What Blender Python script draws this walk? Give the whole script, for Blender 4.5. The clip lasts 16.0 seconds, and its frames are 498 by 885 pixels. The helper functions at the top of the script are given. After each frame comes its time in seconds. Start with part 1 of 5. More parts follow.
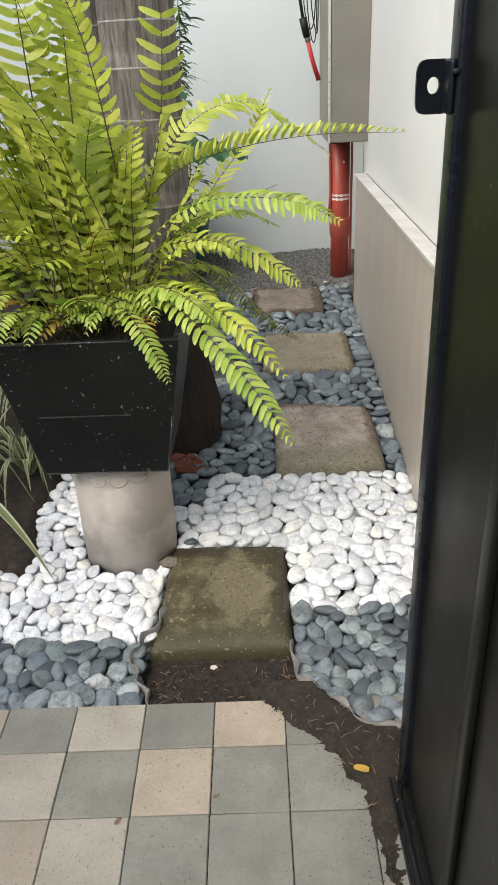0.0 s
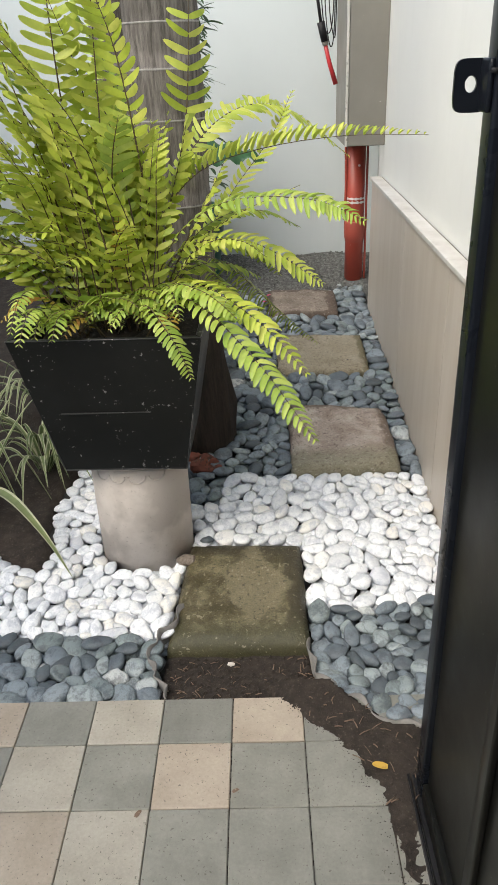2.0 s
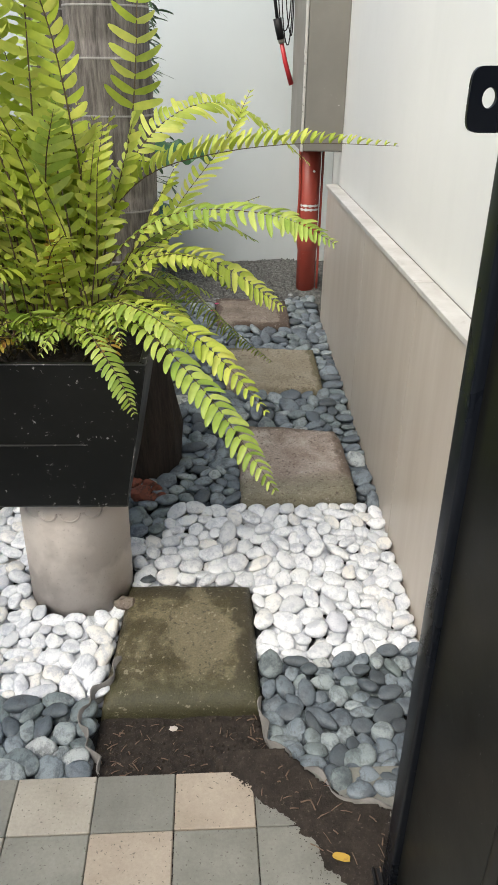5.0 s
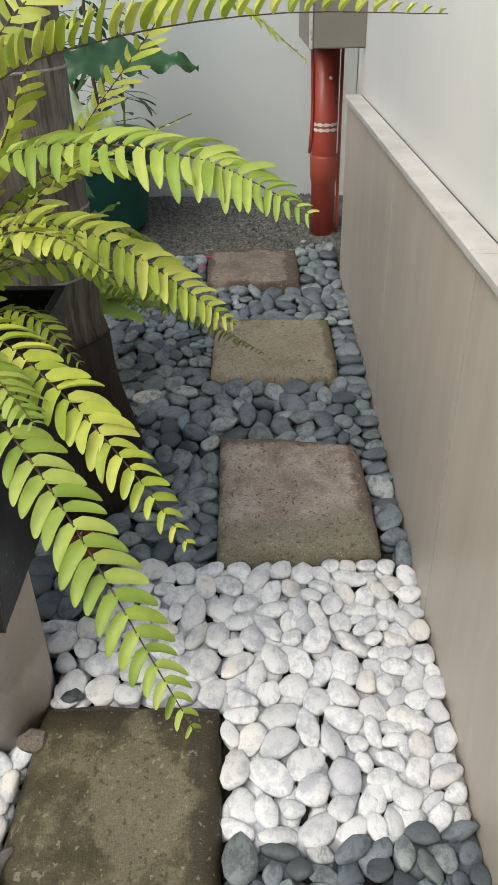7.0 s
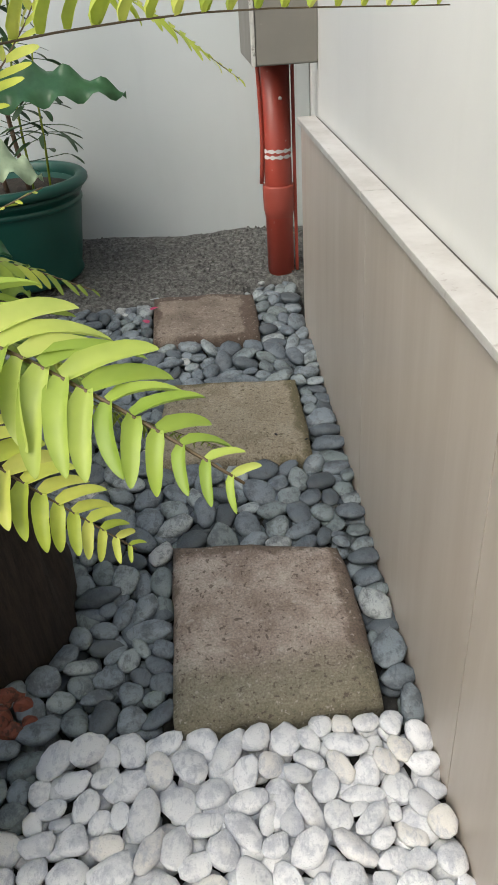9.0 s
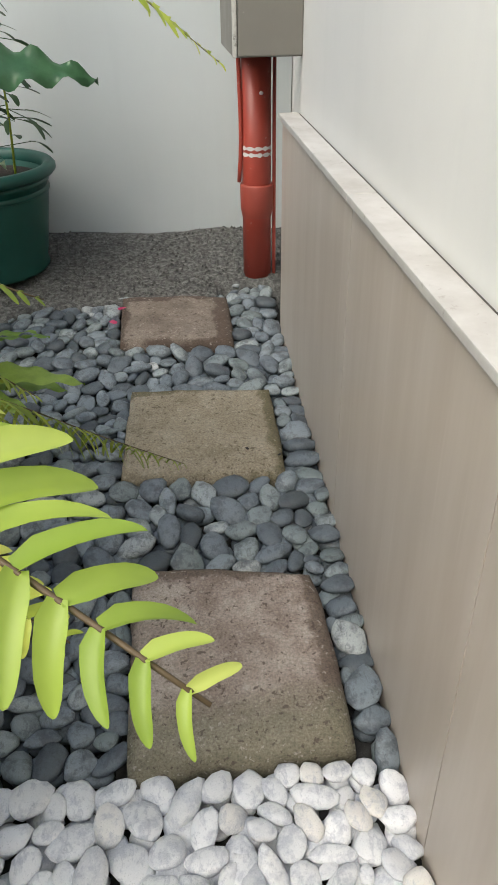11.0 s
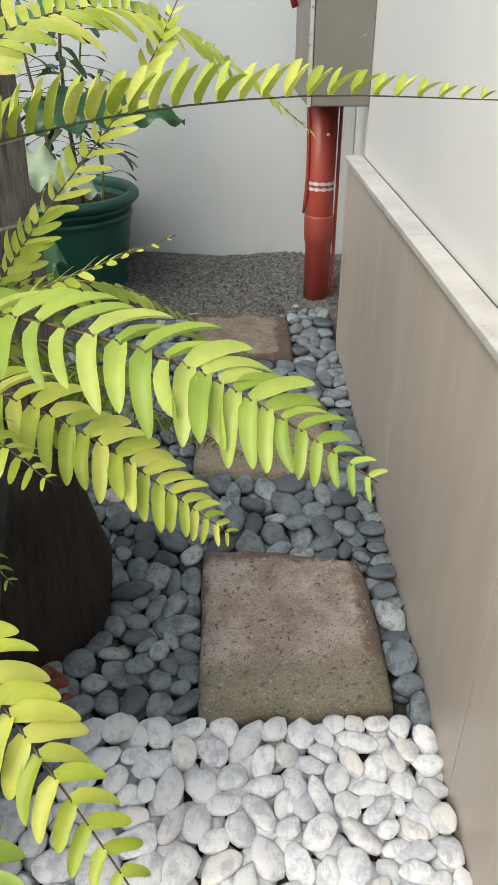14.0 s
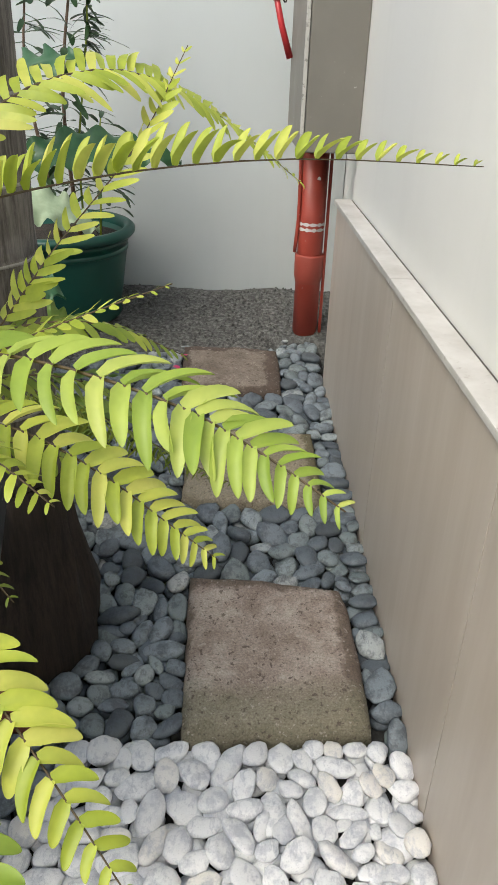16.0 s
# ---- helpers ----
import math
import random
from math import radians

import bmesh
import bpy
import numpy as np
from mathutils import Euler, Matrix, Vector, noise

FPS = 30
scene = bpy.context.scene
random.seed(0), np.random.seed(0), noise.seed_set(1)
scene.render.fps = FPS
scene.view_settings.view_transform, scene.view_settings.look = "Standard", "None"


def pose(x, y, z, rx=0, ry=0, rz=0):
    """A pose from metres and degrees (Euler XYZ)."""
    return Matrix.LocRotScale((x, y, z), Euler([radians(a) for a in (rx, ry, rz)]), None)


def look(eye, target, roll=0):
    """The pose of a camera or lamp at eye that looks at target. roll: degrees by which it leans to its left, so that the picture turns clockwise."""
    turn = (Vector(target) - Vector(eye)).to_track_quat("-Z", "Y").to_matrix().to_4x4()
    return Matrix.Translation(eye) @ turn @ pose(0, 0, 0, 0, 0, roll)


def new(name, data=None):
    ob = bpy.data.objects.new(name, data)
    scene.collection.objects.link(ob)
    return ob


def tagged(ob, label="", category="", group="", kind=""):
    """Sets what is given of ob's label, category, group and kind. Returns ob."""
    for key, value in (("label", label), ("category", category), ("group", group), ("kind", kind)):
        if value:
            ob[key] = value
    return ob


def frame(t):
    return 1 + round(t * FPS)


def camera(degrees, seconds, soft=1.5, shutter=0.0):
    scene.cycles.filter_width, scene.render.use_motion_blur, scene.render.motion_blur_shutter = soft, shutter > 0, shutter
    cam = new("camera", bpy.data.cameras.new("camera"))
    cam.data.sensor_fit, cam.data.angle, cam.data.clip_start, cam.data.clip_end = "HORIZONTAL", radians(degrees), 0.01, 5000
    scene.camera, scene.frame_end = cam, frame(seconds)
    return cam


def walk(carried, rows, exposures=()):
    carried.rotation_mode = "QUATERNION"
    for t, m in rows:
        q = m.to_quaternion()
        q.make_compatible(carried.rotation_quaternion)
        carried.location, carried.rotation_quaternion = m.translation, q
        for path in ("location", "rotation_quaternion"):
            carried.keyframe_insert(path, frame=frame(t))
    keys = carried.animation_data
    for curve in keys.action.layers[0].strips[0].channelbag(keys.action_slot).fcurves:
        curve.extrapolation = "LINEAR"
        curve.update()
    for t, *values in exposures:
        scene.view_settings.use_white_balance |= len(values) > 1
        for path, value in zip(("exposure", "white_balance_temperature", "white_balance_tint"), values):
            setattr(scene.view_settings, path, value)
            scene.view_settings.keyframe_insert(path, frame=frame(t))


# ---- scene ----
cam = camera(37.1, 16.0)
PATH = [
    (0, (0.247, 2.262, 1.54), (0.213, 4.028, 0.601), -2.9),
    (0.5, (0.223, 2.261, 1.537), (0.16, 4.038, 0.62), -2.7),
    (1, (0.216, 2.263, 1.532), (0.13, 4.025, 0.59), -2.7),
    (1.5, (0.216, 2.251, 1.531), (0.146, 4.013, 0.588), -2.8),
    (2, (0.204, 2.242, 1.532), (0.156, 4.013, 0.604), -2.4),
    (2.5, (0.217, 2.231, 1.544), (0.171, 4.018, 0.648), -2.8),
    (3, (0.218, 2.226, 1.551), (0.196, 4.019, 0.665), -1.4),
    (5.5, (0.177, 2.743, 1.505), (0.293, 4.479, 0.52), 1.0),
    (6, (0.328, 3.111, 1.413), (0.431, 4.796, 0.341), 0.9),
    (6.5, (0.373, 3.27, 1.376), (0.416, 4.931, 0.263), -0.9),
    (7, (0.387, 3.345, 1.379), (0.394, 5.015, 0.279), -1.5),
    (7.5, (0.315, 3.434, 1.409), (0.471, 5.126, 0.355), 0.1),
    (8, (0.368, 3.61, 1.378), (0.482, 5.266, 0.262), -1.0),
    (8.5, (0.441, 3.738, 1.354), (0.519, 5.422, 0.277), -4.0),
    (10.8, (0.458, 4.001, 1.275), (0.586, 5.691, 0.212), -1.5),
    (11, (0.457, 3.966, 1.298), (0.617, 5.645, 0.224), -0.8),
    (11.5, (0.459, 3.891, 1.319), (0.518, 5.593, 0.272), -3.3),
    (12, (0.452, 3.954, 1.31), (0.471, 5.653, 0.255), -3.4),
    (12.5, (0.457, 3.946, 1.312), (0.5, 5.638, 0.247), -2.9),
    (13, (0.426, 3.894, 1.332), (0.387, 5.602, 0.291), -3.8),
    (13.5, (0.386, 3.769, 1.377), (0.463, 5.487, 0.357), 0.2),
    (14, (0.372, 3.723, 1.402), (0.433, 5.434, 0.367), 0.2),
    (14.5, (0.383, 3.74, 1.38), (0.416, 5.47, 0.376), -0.5),
    (15, (0.413, 3.752, 1.377), (0.427, 5.483, 0.376), -1.2),
    (15.5, (0.405, 3.741, 1.4), (0.434, 5.486, 0.423), 0.2),
    (16, (0.371, 3.667, 1.438), (0.464, 5.417, 0.474), 1.9),
]
walk(cam, [(t, look(eye, target, roll)) for t, eye, target, roll in PATH], [(0.0, 0.8, 6500, 6), (3.0, 0.8, 6500, 6), (5.5, 0.7, 6500, 6), (6.5, 0.52, 6500, 6), (7.0, 0.52, 6500, 6), (8.0, 0.60, 6500, 6), (11.0, 0.72, 6500, 6), (13.5, 0.74, 6500, 6), (16.0, 0.68, 6500, 6)])

# ---------- world and light ----------
world = bpy.data.worlds.new("sky")
world.use_nodes = True
scene.world = world
wn = world.node_tree.nodes
sky = wn.new("ShaderNodeTexSky")
sky.sky_type = "NISHITA"
sky.sun_disc = False
sky.sun_elevation = radians(48)
sky.sun_rotation = radians(224)
sky.air_density, sky.dust_density, sky.ozone_density = 1.0, 4.0, 1.0
world.node_tree.links.new(sky.outputs[0], wn["Background"].inputs["Color"])
wn["Background"].inputs["Strength"].default_value = 0.15
sun_data = bpy.data.lights.new("sun", "SUN")
sun_data.energy, sun_data.angle, sun_data.color = 1.5, radians(60), (1.0, 0.96, 0.89)
sun_ob = new("sun", sun_data)
sun_ob.matrix_world = look((-3.3, 1.0, 5.0), (0.2, 4.6, 0.0))


# ---------- materials ----------
def mat(name, base, rough=0.6, metal=0.0, coords="Object"):
    """A node material and its small kit: nodes, links, shader, coordinates."""
    m = bpy.data.materials.new(name)
    m.use_nodes = True
    n, l = m.node_tree.nodes, m.node_tree.links
    b = n["Principled BSDF"]
    b.inputs["Base Color"].default_value = (*base, 1)
    b.inputs["Roughness"].default_value = rough
    b.inputs["Metallic"].default_value = metal
    tc = n.new("ShaderNodeTexCoord")
    return m, n, l, b, tc.outputs[coords]


def noise_of(n, l, co, scale, detail=4.0, rough=0.6, stretch=None):
    if stretch:
        mp = n.new("ShaderNodeMapping")
        mp.inputs["Scale"].default_value = stretch
        l.new(co, mp.inputs["Vector"])
        co = mp.outputs[0]
    t = n.new("ShaderNodeTexNoise")
    t.inputs["Scale"].default_value = scale
    t.inputs["Detail"].default_value = detail
    t.inputs["Roughness"].default_value = rough
    l.new(co, t.inputs["Vector"])
    return t.outputs["Fac"]


def ramp(n, l, fac, stops):
    r = n.new("ShaderNodeValToRGB")
    e = r.color_ramp.elements
    while len(e) < len(stops):
        e.new(0.5)
    for k, (p, c) in enumerate(stops):
        e[k].position, e[k].color = p, (*c, 1)
    l.new(fac, r.inputs[0])
    return r.outputs[0]


def mixc(n, l, fac, a, b, mode="MIX"):
    m = n.new("ShaderNodeMix")
    m.data_type, m.blend_type = "RGBA", mode
    for sock, v in ((m.inputs[0], fac), (m.inputs[6], a), (m.inputs[7], b)):
        if isinstance(v, (int, float)):
            sock.default_value = v
        elif isinstance(v, tuple):
            sock.default_value = (*v, 1)
        else:
            l.new(v, sock)
    return m.outputs[2]


def bump(n, l, b, height, strength=0.3, dist=0.01):
    bp = n.new("ShaderNodeBump")
    bp.inputs["Strength"].default_value = strength
    bp.inputs["Distance"].default_value = dist
    l.new(height, bp.inputs["Height"])
    l.new(bp.outputs[0], b.inputs["Normal"])


def random_value(n, l):
    """One number per object, or per piece inside a joined mesh."""
    oi, ge, ad, fr = (n.new(k) for k in ("ShaderNodeObjectInfo", "ShaderNodeNewGeometry", "ShaderNodeMath", "ShaderNodeMath"))
    ad.operation, fr.operation = "ADD", "FRACT"
    l.new(oi.outputs["Random"], ad.inputs[0])
    l.new(ge.outputs["Random Per Island"], ad.inputs[1])
    l.new(ad.outputs[0], fr.inputs[0])
    return fr.outputs[0]


def place(n):
    """Coordinates in metres for small shared meshes."""
    return n.new("ShaderNodeNewGeometry").outputs["Position"]


def pebble_material(name, stops, vein, vein_amount, rough):
    m, n, l, b, co = mat(name, stops[0][1], rough)
    co = place(n)
    rv = random_value(n, l)
    tone = ramp(n, l, rv, stops)
    big = noise_of(n, l, co, 26, 5, 0.7)
    band = noise_of(n, l, co, 55, 4, 0.6, (1.0, 0.35, 1.6))
    fine = noise_of(n, l, co, 330, 4, 0.75)
    pit = noise_of(n, l, co, 420, 2, 0.5)
    tone = mixc(n, l, ramp(n, l, big, [(0.48, (0, 0, 0)), (0.62, (vein_amount,) * 3)]), tone, vein)
    tone = mixc(n, l, ramp(n, l, band, [(0.56, (0, 0, 0)), (0.62, (vein_amount * 0.8,) * 3), (0.70, (0, 0, 0))]), tone, vein)
    tone = mixc(n, l, 0.32, tone, ramp(n, l, fine, [(0.34, (0.30, 0.30, 0.30)), (0.66, (0.72, 0.72, 0.72))]), "OVERLAY")
    tone = mixc(n, l, ramp(n, l, pit, [(0.64, (0, 0, 0)), (0.68, (0.3, 0.3, 0.3))]), tone, tuple(v * 0.45 for v in vein))
    l.new(tone, b.inputs["Base Color"])
    bump(n, l, b, fine, 0.5, 0.0025)
    return m


M_WHITE_PEB = pebble_material("white pebble", [(0.0, (0.60, 0.62, 0.65)), (0.25, (0.76, 0.78, 0.80)), (0.8, (0.80, 0.82, 0.85)), (0.95, (0.76, 0.74, 0.69)), (1.0, (0.55, 0.57, 0.63))], (0.40, 0.43, 0.50), 0.62, 0.5)
M_GREY_PEB = pebble_material("grey pebble", [(0.0, (0.068, 0.083, 0.094)), (0.3, (0.138, 0.168, 0.197)), (0.6, (0.222, 0.262, 0.293)), (0.82, (0.165, 0.202, 0.207)), (0.95, (0.30, 0.345, 0.36)), (1.0, (0.47, 0.49, 0.49))], (0.052, 0.06, 0.072), 0.65, 0.45)


def plaster(name, base, dirt, streak):
    m, n, l, b, co = mat(name, base, 0.55)
    a = noise_of(n, l, co, 1.6, 5, 0.6)
    s = noise_of(n, l, co, 3.0, 4, 0.6, (3.0, 3.0, 0.35))
    f = noise_of(n, l, co, 220, 3, 0.6)
    c = mixc(n, l, ramp(n, l, a, [(0.45, (0, 0, 0)), (0.8, (0.5, 0.5, 0.5))]), base, dirt)
    c = mixc(n, l, ramp(n, l, s, [(0.55, (0, 0, 0)), (0.8, (streak,) * 3)]), c, dirt)
    l.new(c, b.inputs["Base Color"])
    bump(n, l, b, f, 0.12, 0.002)
    return m


M_WALL = plaster("white wall paint", (0.70, 0.705, 0.685), (0.60, 0.61, 0.59), 0.25)
M_WALL_BACK = plaster("pale grey wall paint", (0.535, 0.58, 0.59), (0.47, 0.515, 0.53), 0.3)


def dado_material():
    m, n, l, b, co = mat("beige stone cladding", (0.33, 0.28, 0.235), 0.38)
    grain = noise_of(n, l, co, 4, 5, 0.6, (3, 3, 0.4))
    drip = noise_of(n, l, co, 16, 3, 0.5, (2.2, 2.2, 0.09))
    cloud = noise_of(n, l, co, 2.5, 3)
    c = ramp(n, l, grain, [(0.3, (0.44, 0.388, 0.33)), (0.5, (0.48, 0.43, 0.372)), (0.7, (0.515, 0.467, 0.41))])
    c = mixc(n, l, ramp(n, l, cloud, [(0.4, (0, 0, 0)), (0.75, (0.4, 0.4, 0.4))]), c, (0.42, 0.375, 0.325))
    c = mixc(n, l, ramp(n, l, drip, [(0.61, (0, 0, 0)), (0.70, (0.28, 0.28, 0.28))]), c, (0.56, 0.51, 0.46))
    l.new(c, b.inputs["Base Color"])
    bump(n, l, b, grain, 0.06, 0.002)
    return m


M_DADO = dado_material()


def slab(name, stops, dark, light, damp, moss, rim=0.40, moss_at=0.0, rough=0.85, dry=None):
    """Weathered concrete: aggregate grains, pits, a damp rim with a crooked edge and moss along one side."""
    m, n, l, b, co = mat(name, stops[0][1], rough)
    big = noise_of(n, l, co, 9, 6, 0.7)
    c = ramp(n, l, big, stops)
    grain = noise_of(n, l, co, 190, 4, 0.7)
    pits = noise_of(n, l, co, 75, 3, 0.6)
    tc = n.new("ShaderNodeTexCoord")
    sp = n.new("ShaderNodeSeparateXYZ")
    l.new(tc.outputs["Generated"], sp.inputs[0])

    def calc(op, a, b2):
        q = n.new("ShaderNodeMath")
        q.operation = op
        for k, v in enumerate((a, b2)):
            if isinstance(v, (int, float)):
                q.inputs[k].default_value = v
            else:
                l.new(v, q.inputs[k])
        return q.outputs[0]

    ax = calc("ABSOLUTE", calc("SUBTRACT", sp.outputs[0], 0.46), 0)
    ay = calc("ABSOLUTE", calc("SUBTRACT", sp.outputs[1], 0.46), 0)
    wob = noise_of(n, l, co, 11, 4, 0.6)
    edge = calc("ADD", calc("MAXIMUM", ax, ay), calc("MULTIPLY", calc("SUBTRACT", wob, 0.5), 0.22))
    c = mixc(n, l, ramp(n, l, edge, [(rim, (0, 0, 0)), (rim + 0.035, (0.8, 0.8, 0.8))]), c, damp)
    if dry:
        gx = calc("MULTIPLY", calc("ABSOLUTE", calc("SUBTRACT", sp.outputs[0], 0.60), 0), 1.5)
        gy = calc("ABSOLUTE", calc("SUBTRACT", sp.outputs[1], 0.52), 0)
        far = calc("ADD", calc("ADD", gx, gy), calc("MULTIPLY", calc("SUBTRACT", wob, 0.5), 0.55))
        c = mixc(n, l, ramp(n, l, far, [(0.36, (0.7, 0.7, 0.7)), (0.43, (0, 0, 0))]), c, dry)
    if moss_at:
        front = calc("ADD", sp.outputs[1], calc("MULTIPLY", calc("SUBTRACT", wob, 0.5), 0.3))
        c = mixc(n, l, ramp(n, l, front, [(moss_at, (0.75, 0.75, 0.75)), (moss_at + 0.15, (0, 0, 0))]), c, moss)
    c = mixc(n, l, 0.48, c, ramp(n, l, grain, [(0.36, (0.22, 0.22, 0.22)), (0.64, (0.78, 0.78, 0.78))]), "OVERLAY")
    c = mixc(n, l, ramp(n, l, pits, [(0.60, (0, 0, 0)), (0.65, (0.75, 0.75, 0.75))]), c, dark)
    c = mixc(n, l, ramp(n, l, pits, [(0.33, (0.6, 0.6, 0.6)), (0.38, (0, 0, 0))]), c, light)
    l.new(c, b.inputs["Base Color"])
    bump(n, l, b, grain, 0.8, 0.004)
    return m


def speckled(name, stops, spot, scale=14, spot_scale=90, rough=0.85, relief=0.5, patch=None, spot_at=0.62):
    m, n, l, b, co = mat(name, stops[0][1], rough)
    big = noise_of(n, l, co, scale, 5, 0.65)
    fine = noise_of(n, l, co, spot_scale, 4, 0.7)
    c = ramp(n, l, big, stops)
    if patch:
        pt = noise_of(n, l, co, 4.5, 4, 0.55)
        c = mixc(n, l, ramp(n, l, pt, [(0.47, (0, 0, 0)), (0.56, (0.85, 0.85, 0.85))]), c, patch)
    c = mixc(n, l, ramp(n, l, fine, [(spot_at, (0, 0, 0)), (spot_at + 0.1, (0.75, 0.75, 0.75))]), c, spot)
    l.new(c, b.inputs["Base Color"])
    bump(n, l, b, fine, relief, 0.004)
    return m


M_STONE_DARK = slab("damp mossy slab", [(0.38, (0.052, 0.044, 0.018)), (0.5, (0.085, 0.072, 0.036)), (0.60, (0.17, 0.148, 0.088))], (0.04, 0.034, 0.018), (0.34, 0.31, 0.23), (0.038, 0.032, 0.017), (0.060, 0.058, 0.027), 0.36, 0.10, 0.38, (0.19, 0.165, 0.105))
M_STONE_PINK = slab("pinkish concrete slab", [(0.36, (0.235, 0.188, 0.158)), (0.5, (0.325, 0.272, 0.235)), (0.62, (0.41, 0.362, 0.32))], (0.085, 0.062, 0.05), (0.44, 0.40, 0.36), (0.12, 0.088, 0.066), (0.19, 0.182, 0.125), 0.40, 0.16)
M_STONE_TAN = slab("tan concrete slab", [(0.32, (0.20, 0.172, 0.118)), (0.5, (0.265, 0.23, 0.168)), (0.66, (0.305, 0.272, 0.208))], (0.10, 0.08, 0.05), (0.40, 0.37, 0.30), (0.105, 0.092, 0.045), (0.17, 0.15, 0.08), 0.43, 0.0)
M_STONE_RUST = slab("brown concrete slab", [(0.32, (0.14, 0.112, 0.09)), (0.5, (0.19, 0.157, 0.13)), (0.66, (0.24, 0.205, 0.17))], (0.07, 0.05, 0.04), (0.40, 0.36, 0.32), (0.07, 0.047, 0.034), (0.1, 0.09, 0.05), 0.37, 0.0)
M_SOIL = speckled("dark soil", [(0.25, (0.012, 0.009, 0.007)), (0.5, (0.027, 0.020, 0.0155)), (0.8, (0.056, 0.043, 0.033))], (0.13, 0.105, 0.08), 30, 120, 0.95, 1.0, None, 0.60)
M_GRAVEL = speckled("grey gravel", [(0.36, (0.05, 0.05, 0.048)), (0.5, (0.105, 0.107, 0.102)), (0.64, (0.19, 0.192, 0.184))], (0.04, 0.04, 0.038), 62, 130, 0.9, 1.0, None, 0.54)
# Bedding kept very dark: its colour carries the shade between the pebbles.
M_BED = speckled("dark pebble bedding", [(0.3, (0.012, 0.012, 0.012)), (0.5, (0.03, 0.03, 0.029)), (0.7, (0.05, 0.05, 0.048))], (0.1, 0.1, 0.095), 40, 150, 0.95, 0.8)
M_CONCRETE = speckled("cast concrete", [(0.3, (0.53, 0.475, 0.43)), (0.5, (0.63, 0.575, 0.525)), (0.7, (0.70, 0.645, 0.595))], (0.24, 0.21, 0.18), 7, 110, 0.8, 0.25, (0.46, 0.415, 0.375), 0.62)
M_CLOTH = speckled("grey weed cloth", [(0.25, (0.13, 0.125, 0.12)), (0.6, (0.22, 0.21, 0.20)), (0.8, (0.28, 0.27, 0.26))], (0.08, 0.07, 0.06), 25, 200, 0.9, 0.4)
M_CAP = speckled("pale stone coping", [(0.32, (0.39, 0.375, 0.35)), (0.5, (0.48, 0.468, 0.445)), (0.66, (0.55, 0.54, 0.52))], (0.30, 0.27, 0.24), 5, 45, 0.5, 0.12, None, 0.62)
M_JOINT = speckled("dark joint", [(0.3, (0.05, 0.045, 0.04)), (0.7, (0.09, 0.08, 0.07))], (0.04, 0.035, 0.03), 40, 160, 0.9, 0.3)
M_GROUT = speckled("dark grout", [(0.3, (0.12, 0.112, 0.096)), (0.7, (0.23, 0.218, 0.19))], (0.28, 0.27, 0.245), 40, 160, 0.9, 0.5)


def tile_material(name, stops):
    m, n, l, b, co = mat(name, stops[0][1], 0.62)
    oi = n.new("ShaderNodeObjectInfo")
    shift = n.new("ShaderNodeVectorMath")
    shift.operation = "MULTIPLY_ADD"
    l.new(oi.outputs["Random"], shift.inputs[0])
    shift.inputs[1].default_value = (37, 51, 13)
    l.new(co, shift.inputs[2])
    v = shift.outputs[0]
    big = noise_of(n, l, v, 7, 5, 0.6)
    fine = noise_of(n, l, v, 130, 4, 0.7)
    pit = noise_of(n, l, v, 150, 2, 0.5)
    c = ramp(n, l, big, stops)
    c = mixc(n, l, 0.22, c, ramp(n, l, oi.outputs["Random"], [(0, (0.35, 0.36, 0.36)), (1, (0.68, 0.66, 0.62))]), "OVERLAY")
    c = mixc(n, l, 0.3, c, ramp(n, l, fine, [(0.3, (0.36, 0.36, 0.36)), (0.7, (0.66, 0.66, 0.66))]), "OVERLAY")
    c = mixc(n, l, ramp(n, l, pit, [(0.665, (0, 0, 0)), (0.70, (0.7, 0.7, 0.7))]), c, (0.09, 0.08, 0.065))
    l.new(c, b.inputs["Base Color"])
    bump(n, l, b, fine, 0.15, 0.002)
    return m


M_TILE_GREY = tile_material("grey sandstone tile", [(0.3, (0.165, 0.164, 0.144)), (0.5, (0.203, 0.202, 0.180)), (0.7, (0.245, 0.241, 0.216))])
M_TILE_BEIGE = tile_material("beige sandstone tile", [(0.3, (0.285, 0.242, 0.195)), (0.5, (0.33, 0.283, 0.232)), (0.7, (0.37, 0.325, 0.27))])
M_TILE_PALE = tile_material("pale sandstone tile", [(0.3, (0.295, 0.272, 0.230)), (0.5, (0.345, 0.323, 0.278)), (0.7, (0.39, 0.368, 0.32))])


def painted(name, base, rough, chip=None, chip_at=0.7, metal=0.0, coat=0.0):
    m, n, l, b, co = mat(name, base, rough, metal)
    b.inputs["Coat Weight"].default_value = coat
    b.inputs["Specular IOR Level"].default_value = 0.2 if max(base) < 0.02 else 0.5
    big = noise_of(n, l, co, 5, 4)
    fine = noise_of(n, l, co, 70, 4, 0.65)
    c = mixc(n, l, ramp(n, l, big, [(0.4, (0, 0, 0)), (0.8, (0.35, 0.35, 0.35))]), base, tuple(min(1, v * 1.5 + 0.012) for v in base))
    if chip:
        where = ramp(n, l, noise_of(n, l, co, 11, 3, 0.6), [(0.46, (0, 0, 0)), (0.56, (1, 1, 1))])
        c = mixc(n, l, ramp(n, l, fine, [(chip_at - 0.015, (0, 0, 0)), (chip_at + 0.015, (0.85, 0.85, 0.85))]), c, mixc(n, l, where, c, chip))
    l.new(c, b.inputs["Base Color"])
    l.new(ramp(n, l, big, [(0.3, (rough * 0.8,) * 3), (0.8, (min(1, rough * 1.25),) * 3)]), b.inputs["Roughness"])
    bump(n, l, b, fine, 0.05, 0.002)
    return m


